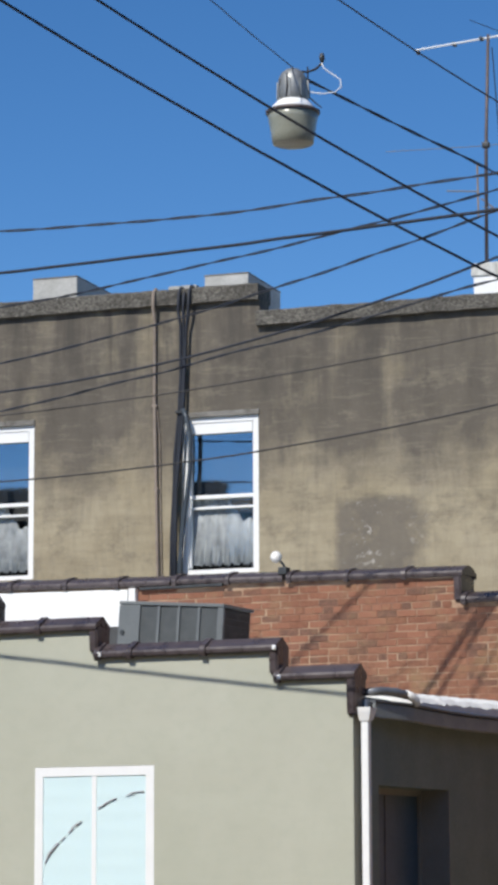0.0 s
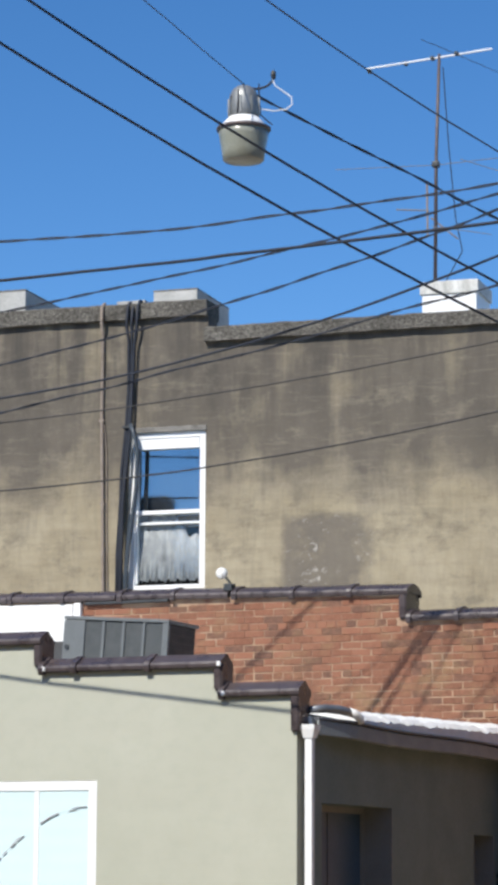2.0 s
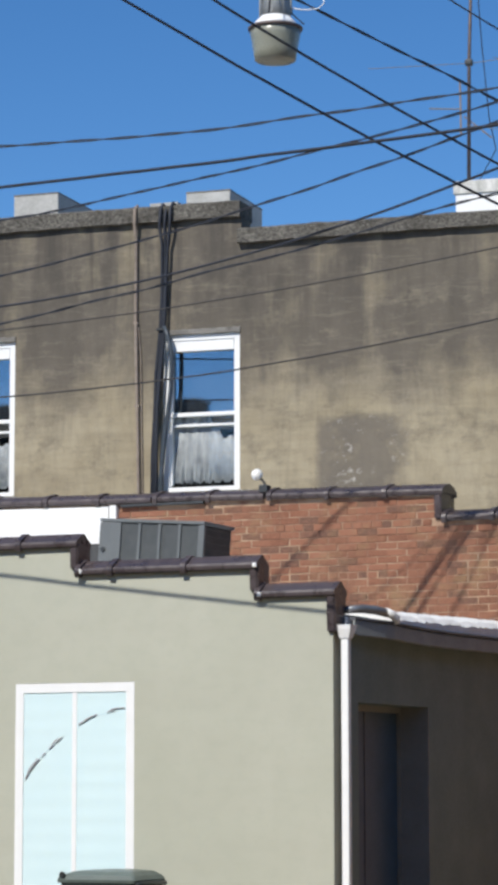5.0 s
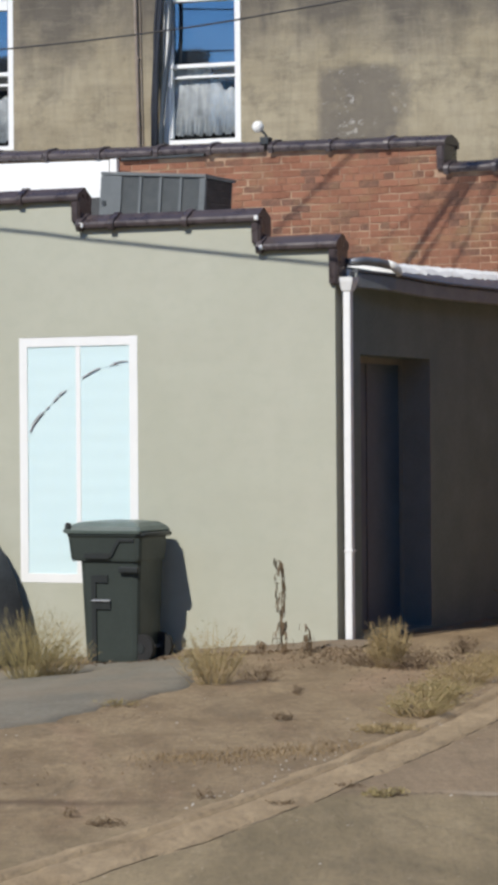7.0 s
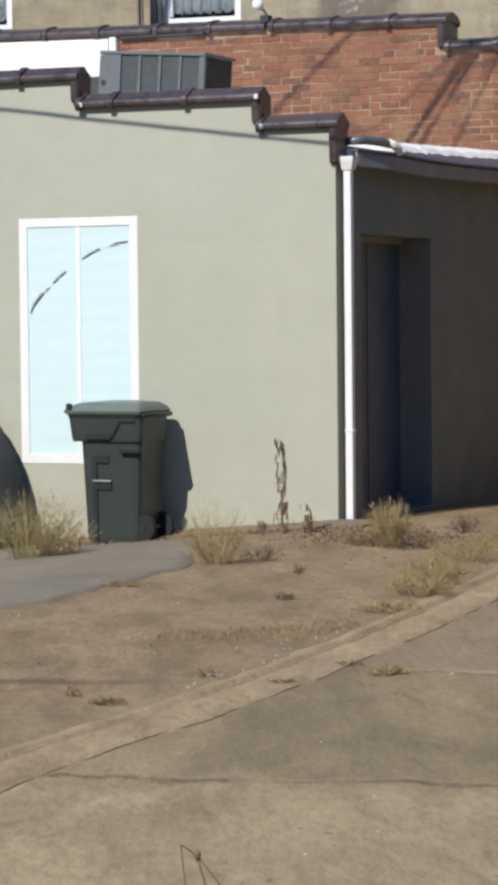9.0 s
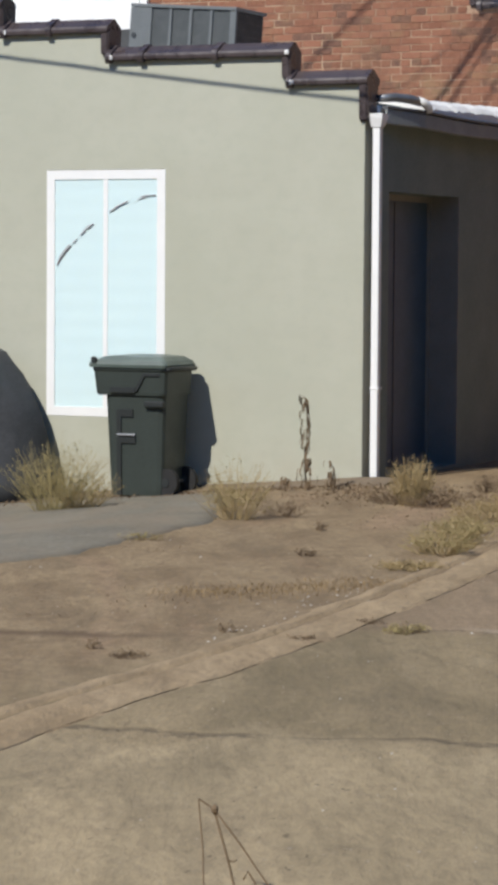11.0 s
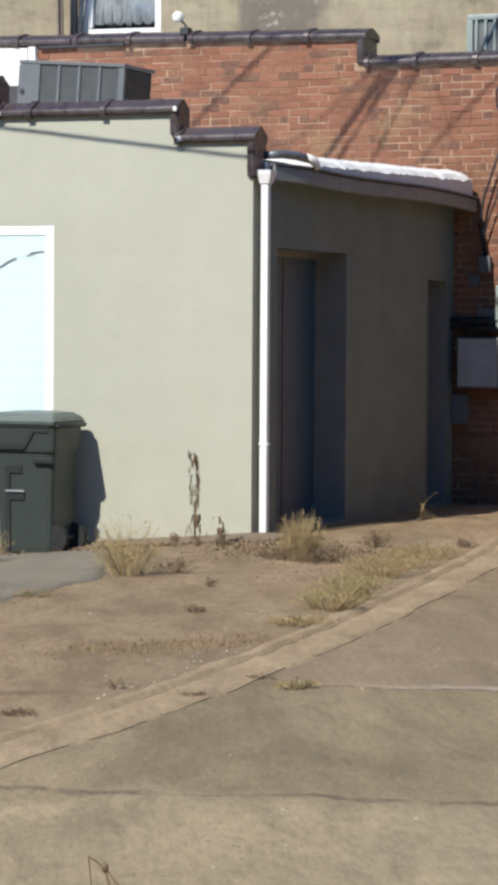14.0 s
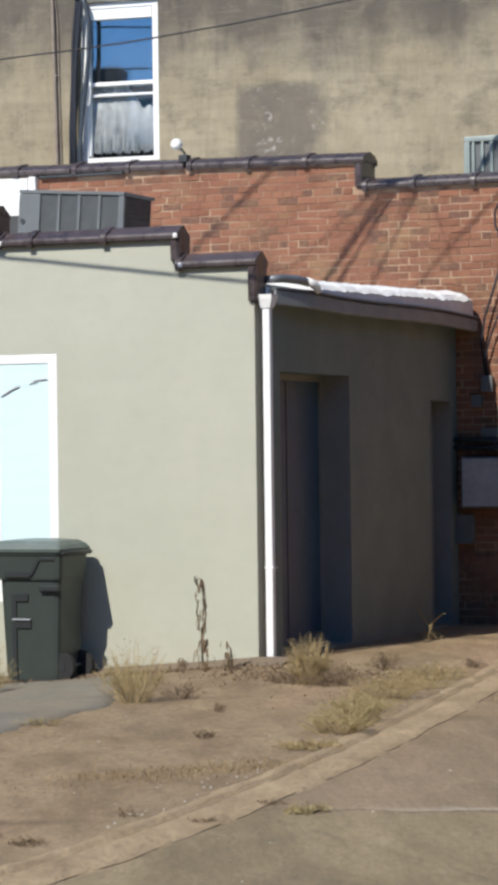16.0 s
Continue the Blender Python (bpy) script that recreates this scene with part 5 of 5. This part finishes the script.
# ---- weeds ----
def weed(place, height, spread, stems, mats, leaf, seed, label, droop=0.5, name="weed"):
    """Thin forking stems from one root, with small leaves or seed heads along them."""
    rnd = random.Random(seed)
    place = Vector((place[0], place[1], lot_height(place[0], place[1]) - 0.01))
    root = thing(name, place, label, "weed", "weeds in the lot")
    bm, lf = bmesh.new(), bmesh.new()
    for _ in range(int(stems * 1.7)):
        a, r = rnd.uniform(0, 2 * math.pi), spread * math.sqrt(rnd.random())
        h = height * rnd.uniform(0.45, 1.0) * (1 - 0.35 * (r / spread) ** 2)
        b = place + Vector((math.cos(a), math.sin(a), 0)) * r * 0.35 + Vector((rnd.gauss(0, 0.02), rnd.gauss(0, 0.02), 0))
        tip = place + Vector((math.cos(a) * r * 1.15, math.sin(a) * r * 1.15, h))
        mid = b.lerp(tip, 0.55) + Vector((0, 0, h * 0.12 * droop)) + Vector((rnd.gauss(0, 0.012), rnd.gauss(0, 0.012), 0))
        w = rnd.uniform(0.0011, 0.0023)
        add_tube(bm, [b, mid, tip], [w, w * 0.8, w * 0.4], 3, cap=False)
        twigs = [(mid, tip)]
        for _ in range(3 if leaf > 5 else 1):
            q = mid.lerp(tip, rnd.uniform(-0.6, 0.6))
            e = q + Vector((rnd.gauss(0, 0.35), rnd.gauss(0, 0.35), rnd.uniform(0.1, 0.8))) * h * rnd.uniform(0.15, 0.4)
            add_tube(bm, [q, e], [w * 0.6, w * 0.3], 3, cap=False)
            twigs.append((q, e))
        for _ in range(int(leaf * 1.6)):
            q, e = rnd.choice(twigs)
            p = q.lerp(e, rnd.uniform(0.1, 1.0))
            d = Vector((rnd.gauss(0, 1), rnd.gauss(0, 1), rnd.gauss(0.5, 0.7))).normalized() * rnd.uniform(0.008, 0.030)
            side = d.cross(Vector((rnd.gauss(0, 1), rnd.gauss(0, 1), rnd.gauss(0, 1)))).normalized() * rnd.uniform(0.0013, 0.0032)
            lf.faces.new([lf.verts.new(v) for v in (p, p + d * 0.5 + side, p + d, p + d * 0.5 - side)])
    part("stem", bm, M[mats[0]], root)
    part("foliage", lf, M[mats[1]], root)
    return root


weed((-1.75, -1.85), 0.60, 0.38, 120, ("olive", "olive"), 8, 1, "bushy dry straw-coloured weed on the grey slab")
weed((-1.55, -1.80), 0.36, 0.30, 70, ("dry", "olive"), 8, 2, "bushy dry straw-coloured weed on the grey slab")
weed((0.52, -3.45), 0.46, 0.27, 66, ("dry", "olive"), 6, 3, "pale dry weed growing through the lot")
weed((0.20, -2.95), 0.26, 0.16, 35, ("dry", "olive"), 7, 4, "pale dry weed growing through the lot")
weed((0.72, -3.10), 0.14, 0.16, 30, ("brown", "brown"), 5, 41, "brown dead weed at the crumbled slab edge")
weed((1.14, -1.89), 0.40, 0.17, 120, ("dry", "dry"), 8, 5, "straw-coloured dry clump in front of the side wall")
weed((1.32, -1.95), 0.14, 0.26, 50, ("brown", "brown"), 6, 6, "low brown dead weed beside a dry clump")
weed((0.95, -1.75), 0.13, 0.22, 40, ("brown", "brown"), 6, 7, "low brown dead weed beside a dry clump")
for i, (x, y, h, s) in enumerate(((2.53, -4.92, 0.18, 0.24), (2.42, -4.4, 0.20, 0.24), (2.18, -3.6, 0.13, 0.26), (2.05, -2.8, 0.18, 0.28), (1.92, -2.0, 0.14, 0.30), (1.80, -1.2, 0.14, 0.30), (2.66, -5.7, 0.06, 0.2))):
    weed((x, y), h, s, 75, ("dry", "olive") if i < 3 else ("dry", "dry"), 6, 20 + i, "low yellow-green weed along the concrete edging")
for i, (x, y, h, r, n) in enumerate(((3.65, -8.23, 0.055, 0.10, 34), (2.65, -9.31, 0.07, 0.035, 6), (2.88, -9.45, 0.04, 0.09, 16), (2.90, -8.55, 0.055, 0.05, 6), (3.37, -7.99, 0.03, 0.08, 10), (3.34, -8.68, 0.035, 0.06, 10), (1.90, -5.40, 0.07, 0.06, 12), (1.33, -3.91, 0.08, 0.05, 9), (1.20, -0.50, 0.17, 0.12, 34), (0.66, -5.05, 0.07, 0.14, 20), (1.75, -0.1, 0.10, 0.10, 20))):
    weed((x, y), h, r, n, ("brown", "olive" if i in (0, 9) else "brown"), 5, 40 + i, "small dark tuft in a crack")
# low dry grass along a seam
bm = bmesh.new()
rnd = random.Random(77)
for _ in range(2200):
    t = rnd.random()
    x, y = 2.05 + 0.85 * t + rnd.gauss(0, 0.14), -7.25 + 0.9 * t ** 1.5 + rnd.gauss(0, 0.17)
    z = lot_height(x, y)
    h = rnd.uniform(0.008, 0.036)
    d = Vector((rnd.gauss(0, 0.6), rnd.gauss(0, 0.6), 1)).normalized() * h
    s = Vector((rnd.gauss(0, 1), rnd.gauss(0, 1), 0)).normalized() * 0.003
    b = Vector((x, y, z - 0.003))
    bm.faces.new([bm.verts.new(v) for v in (b - s, b + s, b + d)])
tagged(part("grass", bm, M["russet"]), "short dry grass along a seam of the lot", "grass", kind="stuff")
# scattered dead bits over the dirt
bm = bmesh.new()
for _ in range(5200):
    x, y = rnd.uniform(-1.5, 3.2), rnd.uniform(-8.5, 0.0)
    if noise.noise((x * 1.3, y * 0.8, 3)) < 0.12 or x < pad_edge(y) + 0.05:
        continue
    z = lot_height(x, y)
    d = Vector((rnd.gauss(0, 1), rnd.gauss(0, 1), 0.5)).normalized() * rnd.uniform(0.01, 0.035)
    s = Vector((rnd.gauss(0, 1), rnd.gauss(0, 1), 0)).normalized() * 0.004
    b = Vector((x, y, z))
    bm.faces.new([bm.verts.new(v) for v in (b - s, b + s, b + d)])
tagged(part("dead_grass", bm, M["brown"]), "sparse dead brown grass over the dirt", "grass", kind="stuff")

# low weeds at the foot of the painted wall behind the bin
bm = bmesh.new()
for _ in range(1500):
    x, y = rnd.uniform(-3.6, -1.2), -0.03 - abs(rnd.gauss(0, 0.12))
    b = Vector((x, y, lot_height(x, y)))
    d = Vector((rnd.gauss(0, 0.5), rnd.gauss(0, 0.5), 1)).normalized() * rnd.uniform(0.02, 0.09) * (0.6 + noise.noise((x * 3, 0, 0)))
    e = Vector((rnd.gauss(0, 1), rnd.gauss(0, 1), 0)).normalized() * 0.004
    bm.faces.new([bm.verts.new(v) for v in (b - e, b + e, b + d)])
tagged(part("grass", bm, M["olive"]), "low olive grass along the foot of the painted wall", "grass", kind="stuff")
# dark soil washed along the foot of the painted wall
bm = bmesh.new()
rows = []
for x in np.arange(-5.0, 0.3, 0.06):
    wide = 0.34 + 0.16 * noise.noise((x * 1.4, 7, 0)) + 0.08 * noise.noise((x * 5, 3, 0))
    rows.append([bm.verts.new((x, -0.004 - wide * u, lot_height(x, -wide * u) + 0.034 * (1 - u) ** 1.5 + (0.012 if u < 0.95 else -0.01) + 0.006 * noise.noise((x * 9, u * 5, 2)))) for u in (0, 0.15, 0.35, 0.55, 0.75, 0.9, 1.0)])
for a, b in zip(rows, rows[1:]):
    for i in range(6):
        bm.faces.new((a[i], a[i + 1], b[i + 1], b[i]))
tagged(part("soil", bm, M["soil"], smooth=True), "dark soil washed along the foot of the wall", "soil", kind="stuff")
# dead leaves and soil blown against the foot of the wall
bm = bmesh.new()
for _ in range(6500):
    t = rnd.random()
    x = -3.6 + 5.35 * t + rnd.gauss(0, 0.05)
    y = -0.03 - abs(rnd.gauss(0, 0.30)) if x < 0.05 else -0.6 - 0.5 * x + rnd.gauss(0, 0.45)
    if -0.05 < x < 0.2 and y > -0.02:
        continue
    z = lot_height(x, y) + 0.004
    d = Vector((rnd.gauss(0, 1), rnd.gauss(0, 1), rnd.uniform(0.1, 0.9))).normalized() * rnd.uniform(0.008, 0.040)
    s = d.cross(Vector((rnd.gauss(0, 1), rnd.gauss(0, 1), rnd.gauss(0, 1)))).normalized() * rnd.uniform(0.002, 0.009)
    b = Vector((x, y, z))
    bm.faces.new([bm.verts.new(v) for v in (b, b + d * 0.5 + s, b + d, b + d * 0.5 - s)])
tagged(part("leaf_litter", bm, M["brown"]), "dead brown leaves blown against the wall foot", "leaves", kind="stuff")


def tall_stalk(place, height, seed):
    """A dead upright stalk with curled hanging leaves."""
    rnd = random.Random(seed)
    b = Vector((place[0], place[1], lot_height(*place) - 0.01))
    root = thing("weed_stalk", b, "tall dead weed stalk with curled brown leaves by the wall", "weed", "weeds in the lot")
    pts = [b + Vector((-0.02 * math.sin(k * 0.9) - 0.02 * k / 8, 0, height * k / 8)) for k in range(9)]
    part("stem", tube(pts, [0.008 - 0.0006 * k for k in range(9)], 6), M["brown"], root)
    lf = bmesh.new()
    for k in range(int(120 * height)):
        s = rnd.uniform(0.05, 1.0) ** 0.9
        p = pts[0].lerp(pts[-1], s) + Vector((0.0, 0, 0))
        a = rnd.uniform(0, 2 * math.pi)
        w = rnd.uniform(0.3, 1.0) * (0.085 if s < 0.25 else 0.05)
        o = Vector((math.cos(a), math.sin(a), 0))
        n = o.cross(Vector((0, 0, 1))) * rnd.uniform(0.004, 0.009)
        q1, q2, q3 = p + o * w + Vector((0, 0, 0.012)), p + o * w * 1.1 - Vector((0, 0, 0.03)), p + o * w * 0.7 - Vector((0, 0, rnd.uniform(0.04, 0.075)))
        vs = [lf.verts.new(v) for v in (p, q1 + n, q2 + n, q3, q2 - n, q1 - n)]
        lf.faces.new((vs[0], vs[1], vs[5]))
        lf.faces.new((vs[1], vs[2], vs[4], vs[5]))
        lf.faces.new((vs[2], vs[3], vs[4]))
    part("foliage", lf, M["brown"], root)


tall_stalk((-0.12, -0.85), 0.72, 3)
tall_stalk((0.06, -0.78), 0.23, 4)
tall_stalk((-0.30, -0.80), 0.12, 6)
twig = thing("dead_twig", (0.44, 2.6, 0), "forked dead twig at the foot of the shaded wall", "twig")
t0 = Vector((0.44, 2.65, -0.01))
for pts in (((0, 0, 0), (0.01, 0, 0.12), (-0.05, 0, 0.20), (-0.11, 0.02, 0.29), (-0.14, 0.02, 0.30)), ((0.01, 0, 0.12), (0.06, 0, 0.18), (0.12, 0.02, 0.24), (0.15, 0, 0.23)), ((0.0, 0, 0.05), (0.03, 0.02, 0.16), (0.02, 0.03, 0.22))):
    part("branch", tube([t0 + Vector(p) for p in pts], [0.010 * 0.8 ** k for k in range(len(pts))], 6), M["dry"], twig)
weed((0.44, 2.62), 0.10, 0.14, 40, ("dry", "dry"), 4, 61, "low dry tuft round a dead twig")

# the dead bent stem close to the camera
bent = thing("bent_stem", (5.17, -13.31, 0), "dead brown weed stem, snapped and folded over", "weed")
g0 = lot_height(5.2, -13.3)
for pts, r in ((((5.150, -13.345, g0 - 0.01), (5.142, -13.335, 0.13), (5.116, -13.31, 0.262)), 0.0022), (((5.116, -13.31, 0.262), (5.155, -13.298, 0.236), (5.225, -13.288, 0.15), (5.310, -13.27, 0.03), (5.33, -13.268, g0 - 0.01)), 0.0026), (((5.155, -13.298, 0.234), (5.199, -13.305, 0.109), (5.235, -13.311, g0 - 0.01)), 0.0032), (((5.199, -13.305, 0.109), (5.212, -13.30, 0.106), (5.222, -13.30, 0.112)), 0.002), (((5.235, -13.29, 0.06), (5.247, -13.289, 0.083), (5.268, -13.285, 0.05)), 0.003)):
    part("stem", tube(pts, r, 6), M["brown"], bent)
part("seed_head", lathe([(0.003, -0.014), (0.009, -0.006), (0.010, 0.004), (0.004, 0.012)], (5.157, -13.299, 0.236), 9), M["brown"], bent)

# gravel
bm = bmesh.new()
for _ in range(300):
    if rnd.random() < 0.5:
        y = rnd.uniform(-9, -1)
        x = strip_x(y) - 0.25 + rnd.gauss(0, 0.10)
    elif rnd.random() < 0.6:
        x, y = rnd.uniform(1.2, 2.2), rnd.uniform(-0.5, 3.0)
    else:
        x, y = rnd.uniform(0.5, 5.5), rnd.uniform(-12.5, -4)
    r = rnd.uniform(0.003, 0.009)
    z = lot_height(x, y)
    vs = [bm.verts.new((x + r * rnd.uniform(0.7, 1.3) * a, y + r * rnd.uniform(0.7, 1.3) * b, z + r * c)) for a, b, c in ((1, 0, 0), (0, 1, 0), (-1, 0, 0), (0, -1, 0), (0.2, 0.1, 0.8))]
    for i in range(4):
        bm.faces.new((vs[i], vs[(i + 1) % 4], vs[4]))
tagged(part("gravel", bm, M["pebble"]), "scattered pale gravel on the lot", "gravel", kind="stuff")


# ---- bricks ----
COURSE, PITCH = 0.0695, 0.206


def wall_top(x):
    return 4.15 if x > -1.0 else 4.385 + 0.018 * (-0.98 - x)


def brick_spots():
    """Left end, length and height of each brick in the parts of the wall that stand clear of the roof."""
    for k in range(-2, 70):
        z = k * COURSE
        header = k % 7 == 3
        pitch = PITCH / 2 if header else PITCH
        x = -0.985 - 22 * PITCH + (k % 2) * pitch / 2
        while x < 1.4:
            top = wall_top(x + pitch / 2)
            roof = 2.62 + 0.12 * max(0.0, -x) if x < -0.25 else -0.2
            if z + 0.060 < top and z > roof and not (x < -4.55):
                yield x, pitch, z, header
            elif not header and x < -0.99 < x + pitch - 0.02 and 4.05 < z < 4.31:
                yield x, PITCH / 2, z, True
            x += pitch


def brick_mesh(length):
    bm = box((-length / 2, 0.0, -0.0298), (length / 2, 0.014, 0.0298), 0.0025, seg=1)
    me = bpy.data.meshes.new("brick")
    bm.to_mesh(me)
    bm.free()
    me.materials.append(M["brick"])
    return me


stretcher, header_brick = brick_mesh(PITCH - 0.010), brick_mesh(PITCH / 2 - 0.010)
rest_v, rest_f, count = [], [], 0
rnd = random.Random(5)
for x, pitch, z, header in brick_spots():
    c = (x + pitch / 2 + rnd.gauss(0, 0.004), YB - 0.001 + rnd.gauss(0, 0.0018), z + 0.0305 + rnd.gauss(0, 0.0018))
    if -1.75 < x < 0.62 and z > 2.72 and count < 300:
        b = new("brick", header_brick if header else stretcher)
        b.location = c
        hang(b, brick_wall)
        count += 1
    else:
        h, n = (pitch - 0.010) / 2, len(rest_v)
        for dy, e in ((0.014, 0.0), (0.0025, 0.0), (0.0, 0.0025)):
            rest_v += [(c[0] + sx * (h - e), c[1] + dy, c[2] + sz * (0.0298 - e)) for sx, sz in ((-1, -1), (1, -1), (1, 1), (-1, 1))]
        for q in (0, 4):
            rest_f += [(n + q + i, n + q + (i + 1) % 4, n + q + 4 + (i + 1) % 4, n + q + 4 + i) for i in range(4)]
        rest_f.append((n + 8, n + 9, n + 10, n + 11))
me = bpy.data.meshes.new("bricks")
me.from_pydata(rest_v, [], rest_f)
me.materials.append(M["brick_far"])
ob = tagged(new("bricks", me), "rows of old red bricks", kind="stuff")
hang(ob, brick_wall)
